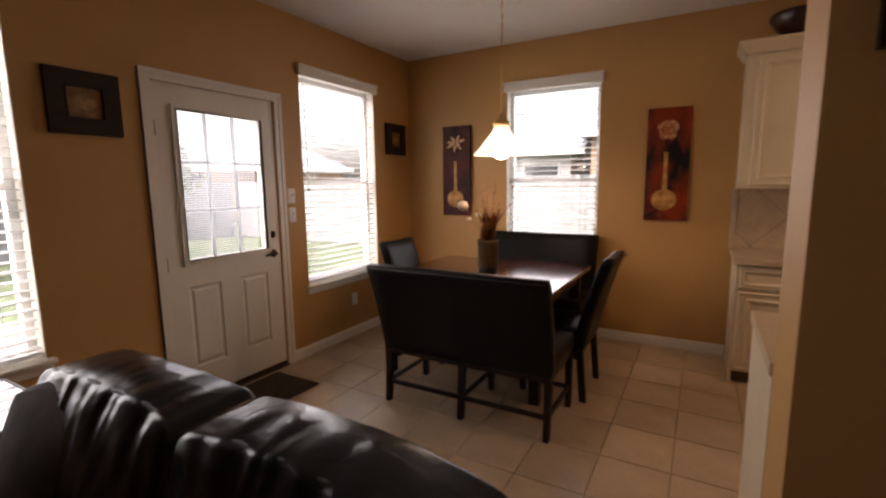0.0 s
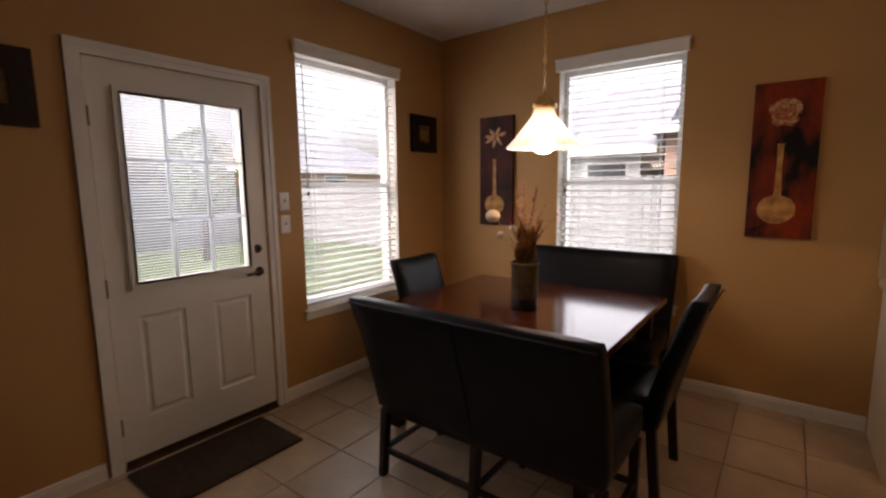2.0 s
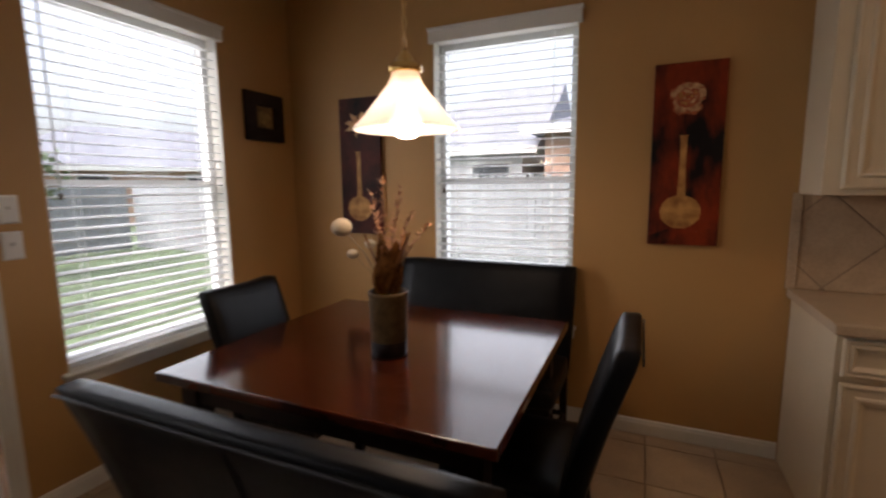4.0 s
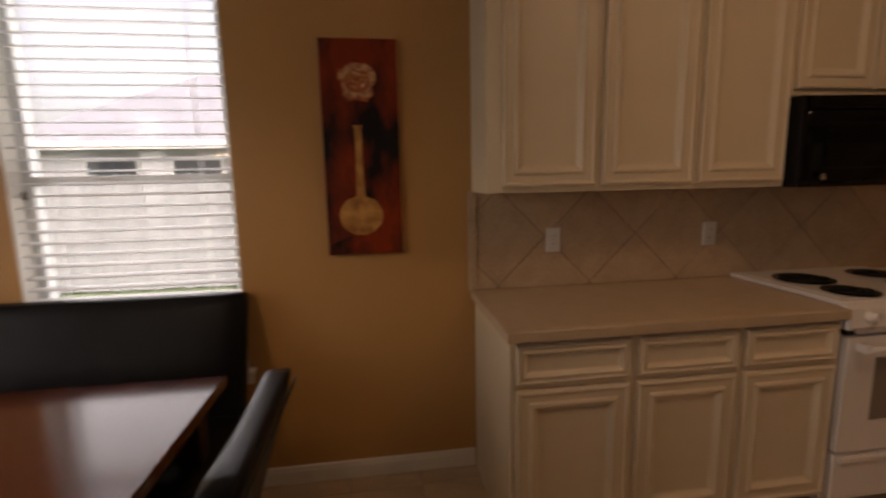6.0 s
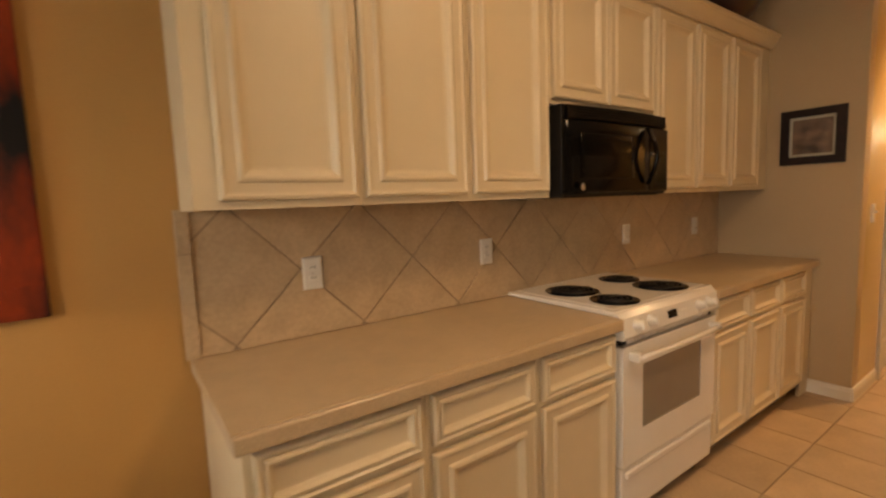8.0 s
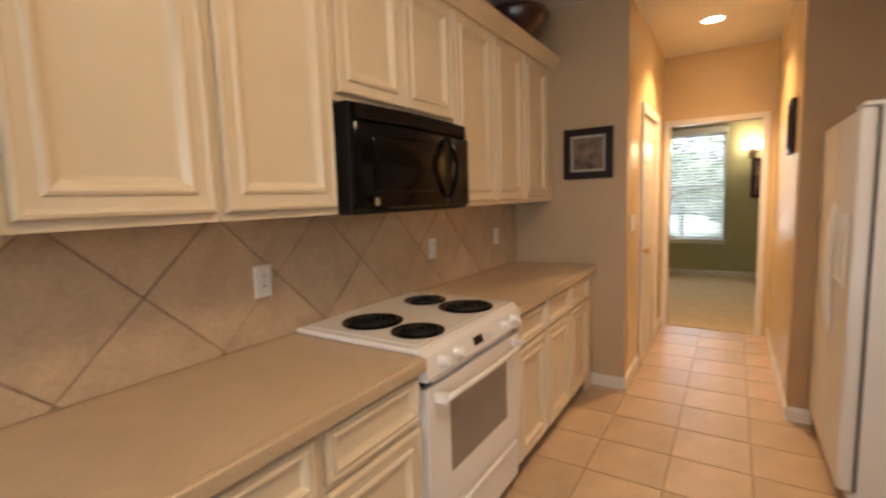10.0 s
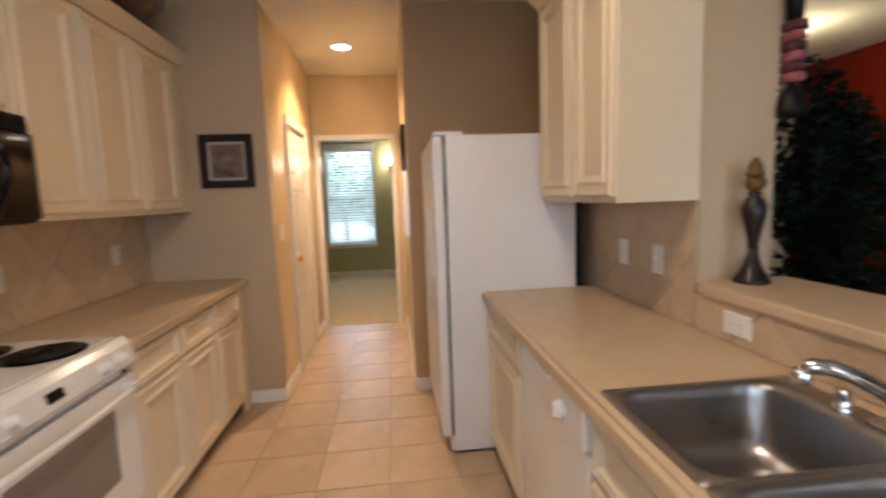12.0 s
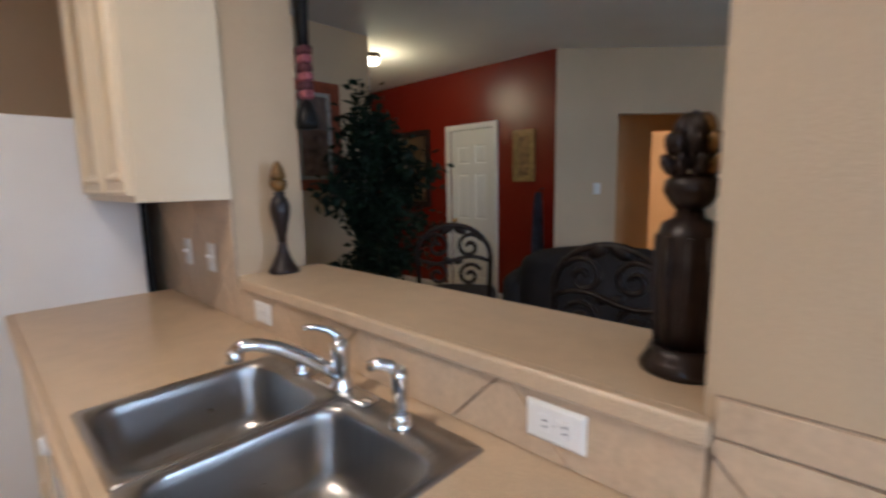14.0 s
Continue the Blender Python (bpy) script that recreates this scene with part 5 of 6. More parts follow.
framed("wall_mirror", 0.80, 1.02, pose(9.02, 2.721, 1.10, 0, 0, 180), "dark framed wall mirror behind the indoor tree", 0.075, M_FRAME, M_MIRROR)
framed("framed_picture", 0.50, 0.90, pose(XE - 0.001, 5.22, 1.38, 0, 0, -90), "large red-brown framed picture behind the indoor tree", 0.09, mat("red_brown_frame", (0.24, 0.05, 0.016), 0.35, var=0.3, scale=15), M_SEPIA, 0.03, M_MATBOARD, 0.03, True)

framed("framed_picture", 0.13, 0.42, pose(3.852, YB - 0.007, 1.69), "narrow dark framed picture on the pillar", 0.03, M_FRAME, M_SEPIA)

# ---- lamps of the hall, the green room and the foyer ----
d = thing("recessed_light", "round recessed ceiling light in the hall", "lamp", pose(8.32, 7.86, ZC))
part("trim_ring", lathe(((0.098, 0.0), (0.098, -0.006), (0.080, -0.010), (0.072, -0.002)), 28, False), M_TRIM, d)
part("lens", lathe(((0.001, -0.004), (0.072, -0.004), (0.074, -0.001)), 28, False), M_DOWN, d)
# assumed fixture for the kitchen fill, never in view
for kx, ky in ((4.85, 7.50),):
    d = thing("recessed_light", "added round recessed ceiling light over the kitchen, out of view", "lamp", pose(kx, ky, ZC))
    part("trim_ring", lathe(((0.098, 0.0), (0.098, -0.006), (0.080, -0.010), (0.072, -0.002)), 28, False), M_TRIM, d)
    part("lens", lathe(((0.001, -0.004), (0.072, -0.004), (0.074, -0.001)), 28, False), M_DOWN, d)
d = thing("ceiling_lamp", "white glass dome ceiling lamp in the foyer", "lamp", pose(7.80, 3.97, ZC))
part("pan", lathe(((0.085, 0.0), (0.085, -0.03), (0.072, -0.05)), 24), M_BRONZE, d)
part("dome", lathe(((0.076, -0.045), (0.072, -0.07), (0.055, -0.098), (0.025, -0.113), (0.001, -0.116)), 24), glow("lit_dome_glass", (1.0, 0.84, 0.55), 1.6), d).visible_shadow = False
d = thing("wall_sconce", "lit glass wall sconce in the green room", "lamp", pose(FARX - 0.001, 7.45, 2.02))
part("back_plate", box(-0.02, -0.05, -0.12, 0.0, 0.05, 0.10, 0.006), M_BRONZE, d)
for k in (-0.07, 0.07):
    part("arm", tube(((-0.01, 0, 0.0), (-0.07, k, -0.03), (-0.11, k, 0.02)), 0.008, 8), M_BRONZE, d)
    sh = part("shade", lathe(((0.035, 0.0), (0.055, 0.05), (0.075, 0.13), (0.072, 0.13), (0.05, 0.05), (0.02, 0.004)), 18), glow("lit_sconce_glass", (1.0, 0.85, 0.62), 2.2), d)
    sh.location, sh.visible_shadow = (-0.11, k, 0.02), False


# ---- ornaments on the cabinets and the ledge ----
def bowl(x, y, z, r, label):
    b = thing("decorative_bowl", label, "bowl", pose(x, y, z))
    part("bowl", lathe(((r * 0.35, 0.0), (r * 0.38, 0.012), (r * 0.7, r * 0.35), (r, r * 0.8), (r * 0.97, r * 0.95), (r * 0.6, r * 1.02), (r * 0.5, r * 1.0)), 28), mat("dark_red_glaze", (0.030, 0.008, 0.006), 0.3, var=0.4, scale=14, coat=0.3), b)


bowl(6.92, YN - 0.21, 2.403, 0.22, "large dark glazed bowl on the wall cabinets")
bowl(4.08, YN - 0.20, 2.403, 0.18, "dark glazed bowl on the end wall cabinet")


def candlestick(x, y, label, s=1.0, topper="cone"):
    c = thing("candlestick", label, "candlestick", pose(x, y, 1.085))
    part("base", lathe([(r * s, z * s) for r, z in ((0.062, 0.0), (0.066, 0.006), (0.060, 0.018), (0.046, 0.040), (0.030, 0.075), (0.020, 0.110), (0.018, 0.135))], 24), M_CANDLE, c)
    part("stem", lathe([(r * s, z * s) for r, z in ((0.018, 0.135), (0.020, 0.160), (0.030, 0.210), (0.041, 0.255), (0.043, 0.285), (0.034, 0.318), (0.020, 0.335), (0.026, 0.345), (0.014, 0.352))], 24), M_CANDLE, c)
    part("cup", lathe([(r * s, z * s) for r, z in ((0.014, 0.350), (0.030, 0.362), (0.037, 0.380), (0.035, 0.398), (0.024, 0.404))], 24), M_AMBER, c)
    part("topper", lathe([(r * s, z * s) for r, z in ((0.026, 0.402), (0.033, 0.415), (0.030, 0.428), (0.025, 0.432), (0.028, 0.440), (0.018, 0.462), (0.008, 0.478), (0.001, 0.482))], 20), M_AMBER, c)


candlestick(5.528, 6.242, "slim bronze candlestick at the end of the ledge", 0.90)


def heavy_candlestick(x, y):
    c = thing("candlestick", "tall dark bronze candlestick beside the pillar", "candlestick", pose(x, y, 1.085) @ Matrix.Diagonal((1.15, 1.15, 0.93, 1.0)))
    part("base", lathe(((0.060, 0.0), (0.062, 0.010), (0.055, 0.024), (0.050, 0.036), (0.046, 0.050)), 24), M_CANDLE, c)
    sh = lathe(((0.038, 0.05), (0.042, 0.10), (0.046, 0.18), (0.044, 0.26), (0.036, 0.285), (0.022, 0.292), (0.018, 0.31)), 24)
    part("stem", sh, M_CANDLE, c)
    for k in range(10):
        a = 2 * math.pi * k / 10
        part("flute", tube([((r + 0.001) * math.cos(a), (r + 0.001) * math.sin(a), z) for r, z in ((0.039, 0.06), (0.043, 0.12), (0.046, 0.19), (0.043, 0.26))], 0.005, 6), M_CANDLE, c)
    part("cup", lathe(((0.018, 0.305), (0.028, 0.318), (0.038, 0.340), (0.036, 0.360), (0.026, 0.372)), 24), M_CANDLE, c)
    for tier, (n, rad, z, lean) in enumerate(((9, 0.034, 0.388, 26), (8, 0.029, 0.425, 8), (6, 0.018, 0.458, -16))):
        for k in range(n):
            a = 2 * math.pi * (k + 0.5 * tier) / n
            part("petal", moved(blob(0.011, 0.007, 0.023, 2), pose(rad * math.cos(a), rad * math.sin(a), z, 0, lean, math.degrees(a))), M_AMBER if (k + tier) % 4 == 0 else M_CANDLE, c)
    part("finial", lathe(((0.020, 0.38), (0.022, 0.42), (0.018, 0.455), (0.012, 0.475), (0.001, 0.485)), 20), M_CANDLE, c)


heavy_candlestick(4.075, 6.235)

setting("doormat", soft_box(0.765, 6.385, 0.002, 1.205, 7.125, 0.014, 0.005, 6), M_MAT, "dark brown doormat", "doormat")


# ---- living room ----
def sofa():
    s = thing("leather_sofa", "black leather loveseat with puckered back cushions", "sofa", pose(2.520, 5.505, 0, 0, 0, -0.5))
    w = 1.50
    part("base", soft_box(-w / 2, -0.86, 0.10, w / 2, 0.02, 0.30, 0.04, 6), M_SOFA, s)
    part("back_frame", soft_box(-w / 2 + 0.02, -0.16, 0.12, w / 2 - 0.02, 0.05, 0.77, 0.05, 7), M_SOFA, s)
    cw = w / 2 + 0.02
    for i, x in enumerate((-w / 2 - 0.02, 0.0)):
        c = soft_box(x + 0.003, -0.30, 0.36, x + cw - 0.003, 0.10, 0.870, 0.042, 44, 0.022, 0.0)
        for v in c.verts:
            k = min(1.0, max(0.0, (v.co.z - 0.42) / 0.43))
            u = 2 * (v.co.x - x) / cw - 1
            v.co.y += (0.02 + 0.15 * max(0.0, min(1.0, (0.10 - v.co.y) / 0.40))) * k
            v.co.z += (0.010 - 0.016 * u ** 4) * k - (0.03 * max(0.0, u + 0.3) ** 2 * k if i else 0.0)
            # gathers that run down from the top seam
            g = noise.noise(Vector((v.co.x * 17 + i * 5, v.co.z * 3 + v.co.y * 2, i * 3.0)))
            g2 = noise.noise(Vector((v.co.x * 42 + 3, v.co.z * 7 + v.co.y * 5, i * 7.0)))
            front_ = 1.0 if v.co.y < 0.03 else 0.45
            v.co += Vector((0, -0.75, 0.55)) * (0.011 * g + 0.005 * g2) * k * front_
            v.co += 0.006 * noise.noise_vector(v.co * 9)
        bk = part("back_cushion", c, M_SOFA, s, "puckered leather cushion")
        sub = bk.modifiers.new("smooth", "SUBSURF")
        sub.levels = sub.render_levels = 1
        pts = [(x + 0.03 + (cw - 0.06) * k / 16, -0.100, 0.884 - 0.030 * abs(2 * k / 16 - 1) ** 4 - (0.03 * max(0.0, 2 * k / 16 - 0.7) ** 2 if i else 0.0) + 0.004 * math.sin(k * 2.1)) for k in range(17)]
        part("seam", tube(pts, 0.006, 6), M_STITCH, bk)
        part("seat_cushion", soft_box(x + 0.004, -0.84, 0.29, x + cw - 0.004, -0.24, 0.45, 0.05, 8, 0.02, 0.004, 3.0 + i), M_SOFA, s)
    for x0, x1 in ((-w / 2 - 0.08, -w / 2 + 0.06), (w / 2 - 0.10, w / 2 + 0.02)):
        part("arm", soft_box(x0, -0.86, 0.06, x1, -0.05, 0.56, 0.06, 9, 0.02, 0.004, x0), M_SOFA, s)
    for x in (-w / 2 + 0.05, w / 2 - 0.05):
        for y in (-0.78, -0.05):
            part("foot", lathe(((0.022, 0.0), (0.030, 0.10)), 12), M_DARKWOOD, s).location = (x, y, 0)
    for k, (x, y, z, rot) in enumerate(((2.02, 5.275, 0.44, 16), (2.74, 5.255, 0.37, -12))):
        p = thing("throw_pillow", "dark brown patterned throw pillow on the sofa", "pillow", pose(x, y, z, -22, 0, rot), "throw pillows")
        c = soft_box(-0.21, -0.05, 0.0, 0.21, 0.05, 0.40, 0.03, 8, 0.055, 0.004, 1.0 + k)
        for v in c.verts:
            v.co.x *= 1 + 0.10 * abs(2 * (v.co.z - 0.2) / 0.4) ** 3
        part("cover", c, M_PILLOW, p)


sofa()


def side_table():
    t = thing("side_table", "dark side table with a glossy black glass top", "table", pose(1.12, 5.255, 0))
    part("tabletop", box(-0.30, -0.30, 0.545, 0.30, 0.30, 0.575, 0.006, 3), M_GLASSTOP, t)
    part("rim", plate(-0.31, 0.31, -0.31, 0.31, 0.03, ((-0.302, 0.302, -0.302, 0.302),)), M_DARKWOOD, t).matrix_basis = pose(0, 0, 0.544, 90)
    for sx in (-1, 1):
        for sy in (-1, 1):
            part("leg", box(sx * 0.26 - 0.022, sy * 0.26 - 0.022, 0, sx * 0.26 + 0.022, sy * 0.26 + 0.022, 0.545, 0.004), M_DARKWOOD, t)
    part("shelf", box(-0.27, -0.27, 0.16, 0.27, 0.27, 0.18, 0.003), M_DARKWOOD, t)


side_table()


def ficus(x, y):
    rnd = random.Random(12)
    f = thing("indoor_tree", "tall artificial ficus with dark green leaves in a pot", "tree", pose(x, y, 0))
    part("pot", lathe(((0.13, 0.0), (0.15, 0.02), (0.19, 0.28), (0.20, 0.30), (0.185, 0.30), (0.17, 0.26), (0.001, 0.25)), 24), M_CERAMIC, f)
    part("trunk", tube([(0.03 * math.sin(k * 1.3), 0.025 * math.cos(k * 1.7), 0.25 + 0.19 * k) for k in range(9)], 0.024, 8, 0.008), M_TRUNK, f)
    twigs = []
    for i in range(34):
        z = rnd.uniform(0.75, 1.75)
        a = rnd.uniform(0, 2 * math.pi)
        l = (0.41 - 0.14 * abs(z - 1.2)) * rnd.uniform(0.65, 1.1) * (1.0 if z < 1.5 else 0.62)
        pts = [(0, 0, z), (0.4 * l * math.cos(a), 0.4 * l * math.sin(a), z + 0.12 * l + 0.06), (l * math.cos(a), l * math.sin(a), z + rnd.uniform(-0.15, 0.22))]
        twigs.append(pts)
        part("limb", tube(pts, 0.007, 5, 0.003), M_TRUNK, f)
    twigs.append([(0, 0, 1.6), (0.02, 0.02, 1.85), (0.0, 0.03, 2.02)])
    bm = bmesh.new()
    for pts in twigs:
        a, b, c = [Vector(p) for p in pts]
        for i in range(165):
            k = rnd.uniform(0.12, 1.04)
            p = (a.lerp(b, k * 2) if k < 0.5 else b.lerp(c, k * 2 - 1)) + Vector((rnd.gauss(0, 0.05), rnd.gauss(0, 0.05), rnd.gauss(0, 0.05)))
            d = Vector((rnd.uniform(-1, 1), rnd.uniform(-1, 1), rnd.uniform(-1.1, 0.4))).normalized()
            s = d.orthogonal().normalized()
            s = Matrix.Rotation(rnd.uniform(0, 6.28), 3, d) @ s
            l, w = rnd.uniform(0.045, 0.080), rnd.uniform(0.013, 0.022)
            n = d.cross(s) * 0.006
            v = [bm.verts.new(q) for q in (p, p + d * l * 0.45 + s * w + n, p + d * l, p + d * l * 0.45 - s * w + n, p + d * l * 0.5)]
            bm.faces.new((v[0], v[1], v[4])), bm.faces.new((v[1], v[2], v[4])), bm.faces.new((v[2], v[3], v[4])), bm.faces.new((v[3], v[0], v[4]))
    part("crown", bm, M_LEAF, f)


ficus(6.32, 5.17)


def spiral(cx, cz, r, turns, start, sign=1, n=26):
    return [(cx + sign * r * (1 - 0.85 * i / n) * math.cos(start + turns * 2 * math.pi * i / n), 0, cz + r * (1 - 0.85 * i / n) * math.sin(start + turns * 2 * math.pi * i / n)) for i in range(n + 1)]


def bar_stool(x, y, rz):
    """Iron bar stool with a scrolled back; the back is on the local +y side."""
    c = thing("bar_stool", "black wrought-iron bar stool with a scrolled back and dark seat", "stool", pose(x, y, 0, 0, 0, rz), "scrolled bar stools")
    part("seat", soft_box(-0.20, -0.20, 0.71, 0.20, 0.20, 0.79, 0.03, 6, 0.015), M_DAMASK, c)
    part("seat_ring", tube([(0.19 * math.cos(2 * math.pi * i / 20), 0.19 * math.sin(2 * math.pi * i / 20), 0.705) for i in range(21)], 0.011, 6), M_IRON, c)
    arch = [(-0.185, 0.20, 0.72)] + [(-0.20 * math.cos(math.pi * i / 14), 0.235, 1.03 + 0.17 * math.sin(math.pi * i / 14)) for i in range(15)] + [(0.185, 0.20, 0.72)]
    part("back_arch", tube(arch, 0.014, 8), M_IRON, c)
    for sg in (-1, 1):
        for cz, r in ((1.085, 0.072), (0.93, 0.066)):
            part("scroll", moved(tube(spiral(sg * 0.088, cz, r, 1.4, 0.5, sg), 0.011, 7), pose(0, 0.228, 0)), M_IRON, c)
        part("leaf", moved(blob(0.042, 0.014, 0.026, 2), pose(sg * 0.036, 0.232, 1.180, 0, sg * 30)), M_IRON, c)
        part("leaf", moved(blob(0.030, 0.012, 0.020, 2), pose(sg * 0.030, 0.230, 1.010, 0, -sg * 35)), M_IRON, c)
    part("cross_bar", tube([(-0.19 + 0.38 * i / 8, 0.225, 1.01 + 0.022 * math.sin(math.pi * i / 4)) for i in range(9)], 0.011, 7), M_IRON, c)
    for sx in (-1, 1):
        for sy in (-1, 1):
            part("leg", tube(((sx * 0.21, sy * 0.21, 0.0), (sx * 0.19, sy * 0.19, 0.35), (sx * 0.155, sy * 0.155, 0.71)), 0.013, 8), M_IRON, c)
    part("foot_ring", tube([(0.26 * math.cos(2 * math.pi * i / 24 + 0.3), 0.26 * math.sin(2 * math.pi * i / 24 + 0.3), 0.26) for i in range(25)], 0.010, 6), M_IRON, c)


bar_stool(5.60, 5.12, 34)
bar_stool(4.47, 5.82, 186)


def damask_sofa():
    s = thing("damask_sofa", "dark rolled-back upholstered sofa in the living room", "sofa", pose(5.20, 3.95, 0, 0, 0, 196) @ Matrix.Diagonal((1.0, 1.0, 1.07, 1.0)))
    b = soft_box(-0.62, -0.16, 0.30, 0.62, 0.10, 0.82, 0.09, 9, 0.03, 0.004)
    for v in b.verts:
        k = max(0, (v.co.z - 0.5) / 0.5)
        v.co.z += 0.07 * k * math.cos(v.co.x / 0.62 * 1.5)
    part("backrest", b, M_DAMASK, s)
    part("seat", soft_box(-0.60, 0.06, 0.22, 0.60, 0.72, 0.46, 0.06, 7, 0.02), M_DAMASK, s)
    for x0, x1 in ((-0.80, -0.58), (0.58, 0.80)):
        part("arm", soft_box(x0, -0.12, 0.10, x1, 0.70, 0.66, 0.09, 7, 0.02), M_DAMASK, s)
    for sx in (-0.7, 0.7):
        for sy in (-0.05, 0.62):
            part("foot", lathe(((0.02, 0.0), (0.035, 0.12)), 12), M_DARKWOOD, s).location = (sx, sy, 0)


damask_sofa()
d = thing("hanging_cloth", "blue-grey cloth hanging at the corner of the red wall", "cloth", pose(6.50, 2.80, 0))
bm = bmesh.new()
rows_ = []
for j in range(9):
    z = 0.05 + 1.25 * j / 8
    rows_.append([bm.verts.new((0.16 * (i / 8 - 0.5) * (1.25 - 0.8 * (j / 8) ** 3), 0.02 + 0.025 * math.sin(i * 2.1 + j * 0.3), z)) for i in range(9)])
for a, b in zip(rows_, rows_[1:]):
    for i in range(8):
        bm.faces.new((a[i], a[i + 1], b[i + 1], b[i])).smooth = True
bmesh.ops.solidify(bm, geom=bm.faces[:], thickness=0.02)
part("drape", bm, M_BLUECLOTH, d)
part("hook", tube(((0, -0.075, 1.34), (0, -0.02, 1.33), (0, 0.02, 1.29)), 0.008, 8), M_IRON, d)
# hanging ornament in the corner of the pass-through: a black tassel over a pink striped bag and a dark bell
d = thing("wall_hanging", "black and pink striped cloth ornament hanging in the pass-through", "wall hanging", pose(5.592, 6.062, 0))
drape = soft_box(-0.042, -0.018, 1.985, 0.042, 0.018, 2.448, 0.008, 6, 0.004, 0.003, 2.0)
for v in drape.verts:
    k = (v.co.z - 1.985) / 0.463
    v.co.x *= 0.55 + 0.55 * k
part("top_drape", drape, M_BLACKM, d, "black cloth drape")
M_PINK = mat("pink_cloth", (0.26, 0.075, 0.085), 0.85, var=0.3, scale=30, bump=0.4)
M_MAROON = mat("maroon_cloth", (0.07, 0.018, 0.022), 0.85, var=0.3, scale=30, bump=0.4)
for k in range(6):
    part("band", soft_box(-0.034, -0.022, 1.775 + 0.035 * k, 0.034, 0.022, 1.808 + 0.035 * k, 0.007, 4, 0.003, 0.002, k), M_MAROON if k % 2 else M_PINK, d)
part("bell", moved(lathe(((0.012, 0.0), (0.046, 0.006), (0.048, 0.030), (0.040, 0.075), (0.022, 0.105), (0.008, 0.125)), 18), pose(0, 0, 1.652)), M_BLACKM, d, "dark bell")


# ---- outside ----
def house(x, y, rz, w, d, h, ridge, label, wall, windows, gable=False):
    c = thing("house", label, "house", pose(x, y, -0.15, 0, 0, rz), "neighbouring houses")
    part("wall", box(-w / 2, 0, 0, w / 2, d, h), wall, c)
    bm = bmesh.new()
    o = 0.5
    v = [bm.verts.new(q) for q in ((-w / 2 - o, -o, h - 0.1), (w / 2 + o, -o, h - 0.1), (w / 2 + o, d + o, h - 0.1), (-w / 2 - o, d + o, h - 0.1), (-w / 2 + d * 0.35, d / 2, ridge), (w / 2 + o if gable else w / 2 - d * 0.35, d / 2, ridge))]
    for f in ((0, 1, 5, 4), (1, 2, 5), (2, 3, 4, 5), (3, 0, 4), (0, 3, 2, 1)):
        bm.faces.new([v[i] for i in f])
    part("roof", bm, M_ROOF, c)
    part("fascia", box(-w / 2 - o, -o - 0.02, h - 0.22, w / 2 + o, -o + 0.02, h - 0.04), M_VINYL, c)
    for wx in windows:
        g = part("window", plate(wx - 0.6, wx + 0.6, 1.0, 2.25, 0.06, ((wx - 0.53, wx - 0.03, 1.07, 2.18), (wx + 0.03, wx + 0.53, 1.07, 2.18))), M_VINYL, c)
        g.location.y = -0.06
        part("pane", box(wx - 0.53, -0.03, 1.07, wx + 0.53, -0.02, 2.18), M_DARKGLASS, g)
    return c


house(-2.4, 19.0, 0, 4.8, 8.0, 2.65, 5.0, "pale neighbouring house with a grey gabled roof", M_SIDING, (-0.4, 1.5), True)
house(4.6, 17.8, 0, 7.5, 9.0, 3.0, 4.4, "brick neighbouring house with a grey roof", M_BRICK, (-1.2,))
house(-19.0, 4.0, 90, 12.0, 8.0, 2.5, 4.3, "neighbouring house with a grey roof behind the fence", M_SIDING, (-3.2, 2.4))
house(-17.0, 20.0, 60, 11.0, 8.0, 2.6, 4.6, "brick neighbouring house with a grey roof beyond the lawn", M_BRICK, (-2.0, 2.0))
house(24.0, 9.0, -90, 11.0, 8.0, 2.7, 5.4, "house across the street seen through blinds", M_SIDING, (-2.0, 2.0))


def fence(x0, y0, x1, y1):
    d = Vector((x1 - x0, y1 - y0, 0))
    n = int(d.length / 0.145)
    f = thing("fence", "weathered cedar board fence round the lawn", "fence", Matrix.Translation((x0, y0, -0.15)) @ Matrix.Rotation(math.atan2(d.y, d.x), 4, "Z"))
    bmb = joined(box(0.004, 0, 0.03, 0.139, 0.018, 1.72), box(0.03, 0, 1.72, 0.113, 0.018, 1.76))
    me = bpy.data.meshes.new("board")
    bmb.to_mesh(me), bmb.free()
    me.materials.append(M_FENCE)
    for i in range(n):
        piece("board", me, f, (i * 0.145, 0, random.uniform(-0.012, 0.012)))
    for z in (0.35, 1.35):
        part("rail", box(0, 0.02, z, d.length, 0.06, z + 0.09), M_FENCE, f)


random.seed(3)
fence(-9.5, 14.4, 8.0, 14.4)
fence(-9.5, -3.0, -9.5, 14.4)
setting("patio", box(-3.2, 5.4, -0.16, XW - 0.17, 8.8, -0.10, 0.01), M_CONCRETE, "concrete patio slab", "patio")


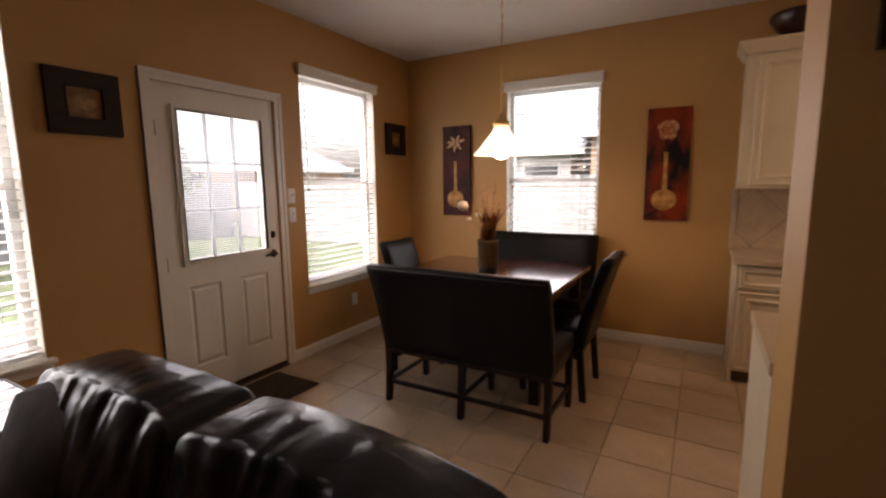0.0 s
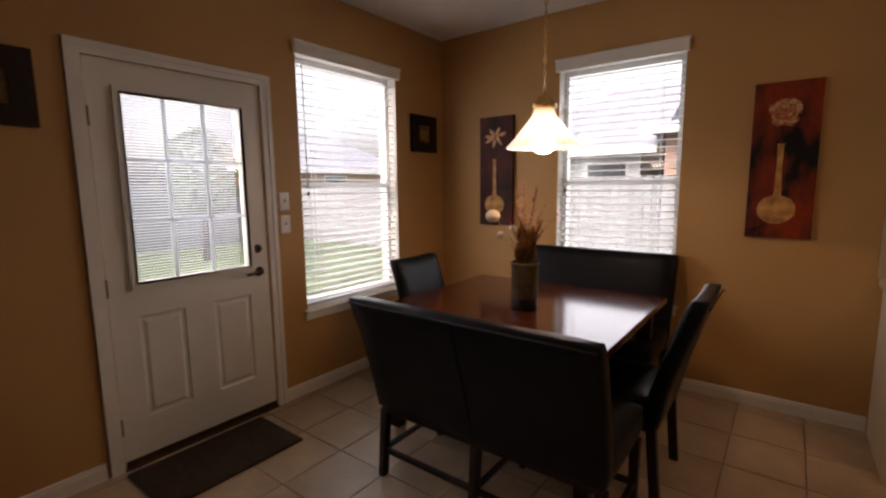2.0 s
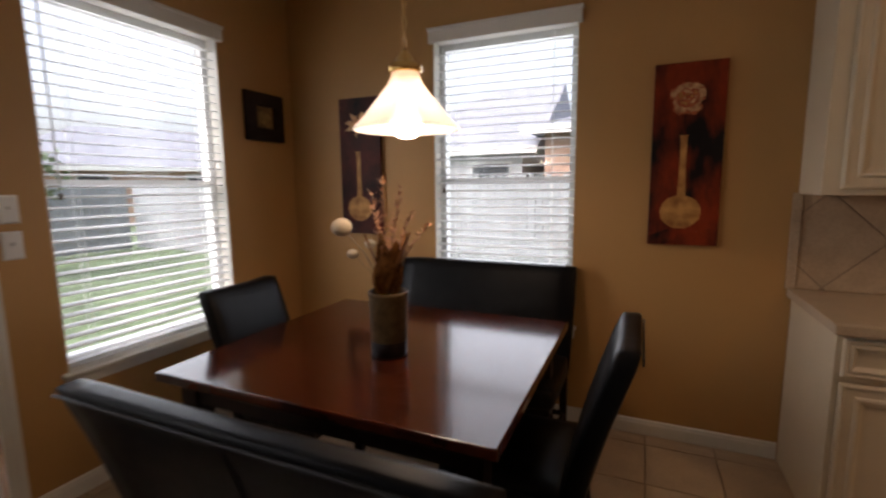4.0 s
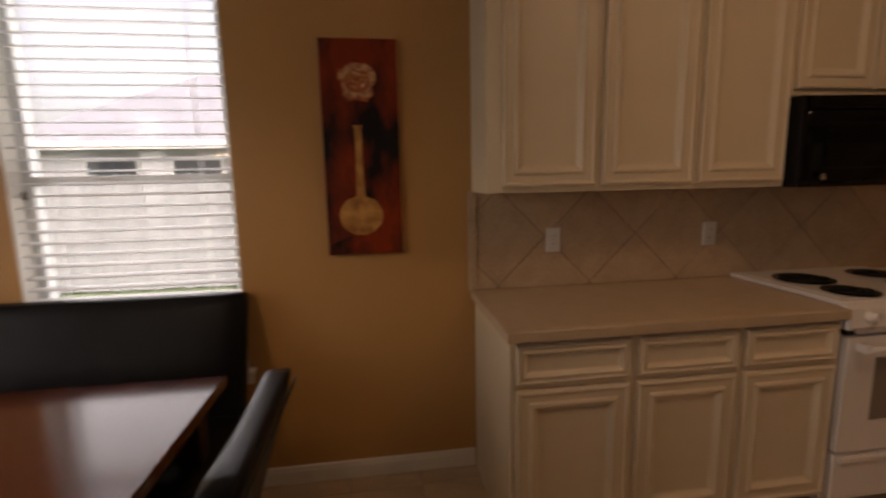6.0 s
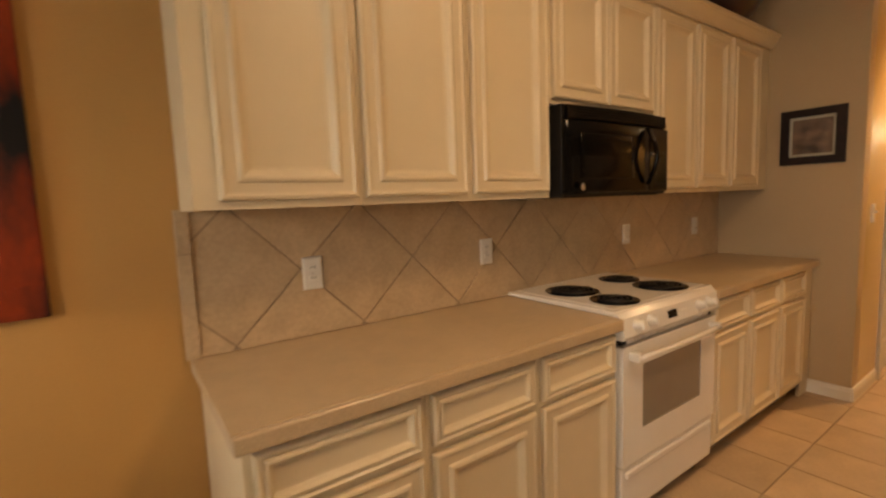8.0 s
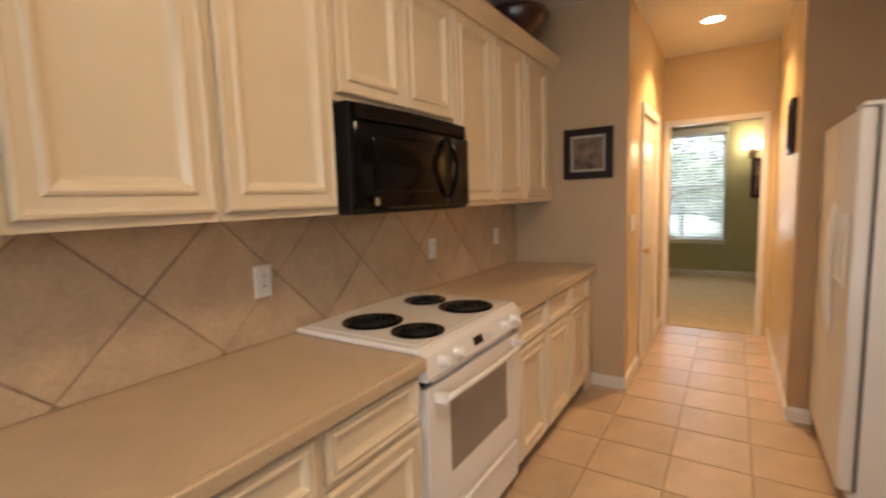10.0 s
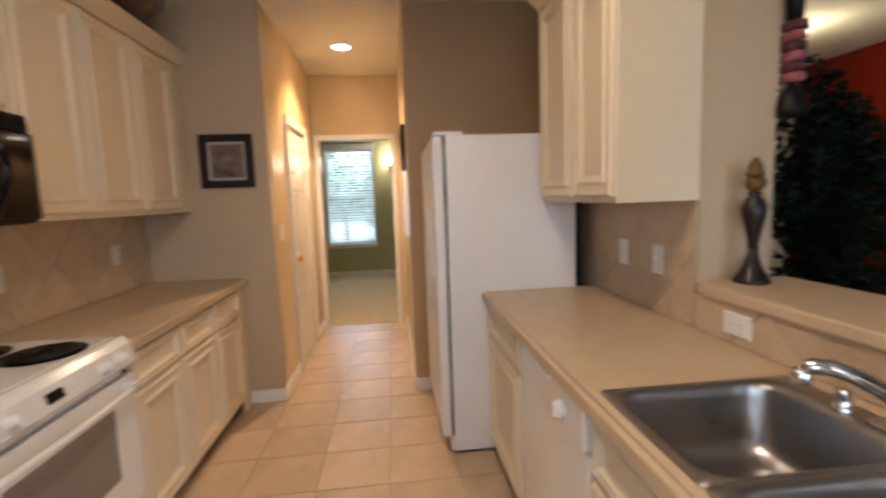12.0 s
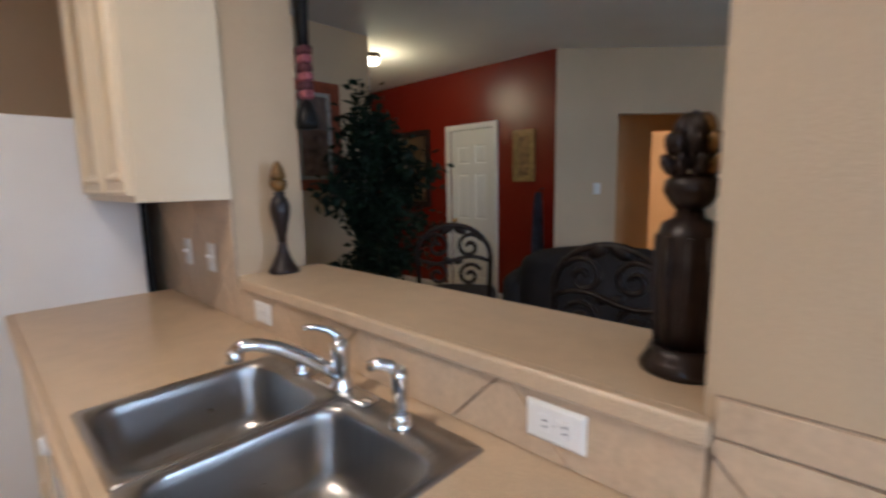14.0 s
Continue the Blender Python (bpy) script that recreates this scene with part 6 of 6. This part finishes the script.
def shrub(x, y, h, label):
    rnd = random.Random(int(x * 10 + y))
    s = thing("garden_tree", label, "tree", pose(x, y, -0.15), "garden trees")
    part("trunk", tube(((0, 0, 0), (0.05, 0.02, h * 0.35), (0.0, 0.08, h * 0.6)), 0.09, 8, 0.03), M_TRUNK, s)
    bm = bmesh.new()
    for i in range(900):
        a, u = rnd.uniform(0, 6.28), rnd.random() ** 0.5
        z = rnd.uniform(0.35, 1.0)
        r = h * 0.36 * u * math.sin(math.pi * min(1, (z - 0.25) / 0.8)) * rnd.uniform(0.7, 1.15)
        p = Vector((r * math.cos(a), r * math.sin(a), z * h))
        d_ = Vector((rnd.uniform(-1, 1), rnd.uniform(-1, 1), rnd.uniform(-1, 1))).normalized() * 0.14
        e = d_.orthogonal().normalized() * 0.06
        bm.faces.new([bm.verts.new(q) for q in (p, p + d_ * 0.5 + e, p + d_, p + d_ * 0.5 - e)])
    part("crown", bm, M_GARDENLEAF, s)



shrub(-7.2, 10.6, 2.9, "leafy young tree beside the fence")
shrub(-8.0, 7.0, 2.3, "leafy shrub by the fence")
shrub(17.0, 9.6, 4.2, "leafy tree in front of the green room window")
shrub(18.5, 8.9, 2.6, "dense shrub beyond the green room window")
shrub(18.0, 7.9, 2.3, "dense shrub beyond the green room window")
shrub(16.4, 7.4, 3.6, "leafy tree in the front garden")

# ---- tiles ----
PITCH_X, PITCH_Y, TILE_X, TILE_Y, GAP = 0.342, 0.366, 1.456, 6.456, 0.0042
tile_bm = box(0, 0, -0.010, PITCH_X - GAP, PITCH_Y - GAP, 0.0)
for v in tile_bm.verts:
    if v.co.z > -0.001:
        v.co.x = min(max(v.co.x, 0.0015), PITCH_X - GAP - 0.0015)
        v.co.y = min(max(v.co.y, 0.0015), PITCH_Y - GAP - 0.0015)
tile_me = bpy.data.meshes.new("tile")
tile_bm.to_mesh(tile_me), tile_bm.free()
tile_me.materials.append(M_TILE)
floor_ob = bpy.data.objects["floor"]
rnd = random.Random(8)
for i in range(int((XW - TILE_X) / PITCH_X) - 1, int((XH - TILE_X) / PITCH_X) + 1):
    for j in range(int((5.62 - TILE_Y) / PITCH_Y) - 1, int((YN - TILE_Y) / PITCH_Y) + 1):
        x, y = TILE_X + i * PITCH_X + GAP / 2, TILE_Y + j * PITCH_Y + GAP / 2
        x1, y1 = min(x + PITCH_X - GAP, XH + 0.02 if x > XE - 0.3 else XE), min(y + PITCH_Y - GAP, YN)
        xa, ya = max(x, XW), max(y, 5.62)
        if x1 - xa < 0.02 or y1 - ya < 0.02:
            continue
        if x > XE + 0.12 and (y > YH1 or y1 < YH0):
            continue
        if y1 < YS and x > XP + 0.1:
            continue
        t = piece("tile", tile_me, floor_ob, (xa, ya, rnd.uniform(-0.0006, 0.0002)))
        t.scale = ((x1 - xa) / (PITCH_X - GAP), (y1 - ya) / (PITCH_Y - GAP), 1)


def clip(poly, x0, x1, z0, z1):
    for axis, lim, sgn in ((0, x0, 1), (0, x1, -1), (1, z0, 1), (1, z1, -1)):
        out = []
        for a, b in zip(poly, poly[1:] + poly[:1]):
            da, db = sgn * (a[axis] - lim), sgn * (b[axis] - lim)
            if da >= 0:
                out.append(a)
            if da * db < 0:
                k = da / (da - db)
                out.append((a[0] + (b[0] - a[0]) * k, a[1] + (b[1] - a[1]) * k))
        poly = out
        if len(poly) < 3:
            return []
    return poly


def splash(name, m, x0, x1, z0, z1, nx, nz, half, label, keep=lambda cx, cz: True):
    """Tiles set on the diagonal on a wall; (nx, nz) is a corner where four tiles meet."""
    s = setting(name, box(x0, -0.004, z0, x1, -0.0005, z1), M_SPLASHGROUT, label, "backsplash", m)
    g = 0.0035
    for a in range(-24, 25):
        for b in range(-3, 4):
            if (a + b) % 2 == 0:
                continue
            cx, cz = nx + a * half, nz + b * half
            q = half - g
            poly = clip([(cx - q, cz), (cx, cz - q), (cx + q, cz), (cx, cz + q)], x0 + 0.002, x1 - 0.002, z0 + 0.002, z1 - 0.002)
            if len(poly) < 3 or abs(sum(p[0] * r[1] - r[0] * p[1] for p, r in zip(poly, poly[1:] + poly[:1]))) < 0.001 or not keep(cx, cz):
                continue
            part("tile", prism(poly, 0.0095), M_SPLASH, s)
    return s


def strip(parent, x0, x1, z0, z1, n):
    for i in range(n):
        a, b = x0 + (x1 - x0) * i / n, x0 + (x1 - x0) * (i + 1) / n
        part("border_tile", box(a + 0.002, -0.0105, z0 + 0.002, b - 0.002, -0.001, z1 - 0.002, 0.002), M_SPLASH, parent)


HALF = 0.2335
s = splash("backsplash_north", NORTH, 3.765, XE - 0.001, 0.911, 1.384, 4.145, 0.925 + HALF, HALF, "diagonal beige stone tiles behind the range", lambda cx, cz: True)
s2 = setting("backsplash_border", box(3.763, -0.004, 0.911, 3.806, -0.0006, 1.384), M_SPLASHGROUT, "beige stone border tiles", "backsplash", NORTH @ pose(0, -0.008, 0))
for k in range(2):
    part("border_tile", box(3.764, -0.0105, 0.912 + (0.335 if k else 0), 3.805, -0.001, 1.245 if k == 0 else 1.384, 0.002), M_SPLASH, s2)
splash("backsplash_south_ledge", SOUTH, -5.60, -3.99, 0.911, 1.044, -4.345, 1.055, HALF, "beige stone tiles below the ledge")
splash("backsplash_south", SOUTH, -XE + 0.001, -5.605, 0.911, 1.384, -4.345, 1.055, HALF, "diagonal beige stone tiles beside the fridge")
s3 = setting("backsplash_pillar", box(-3.985, -0.004, 0.911, -3.785, -0.0005, 1.122), M_SPLASHGROUT, "beige stone tiles on the pillar", "backsplash", SOUTH)
strip(s3, -3.985, -3.785, 1.062, 1.122, 1)
for poly in ([(-3.983, 0.913), (-3.87, 0.913), (-3.983, 1.03)], [(-3.865, 0.913), (-3.787, 0.913), (-3.787, 1.059), (-3.983, 1.059), (-3.983, 1.037)]):
    part("tile", prism(poly, 0.0095), M_SPLASH, s3)
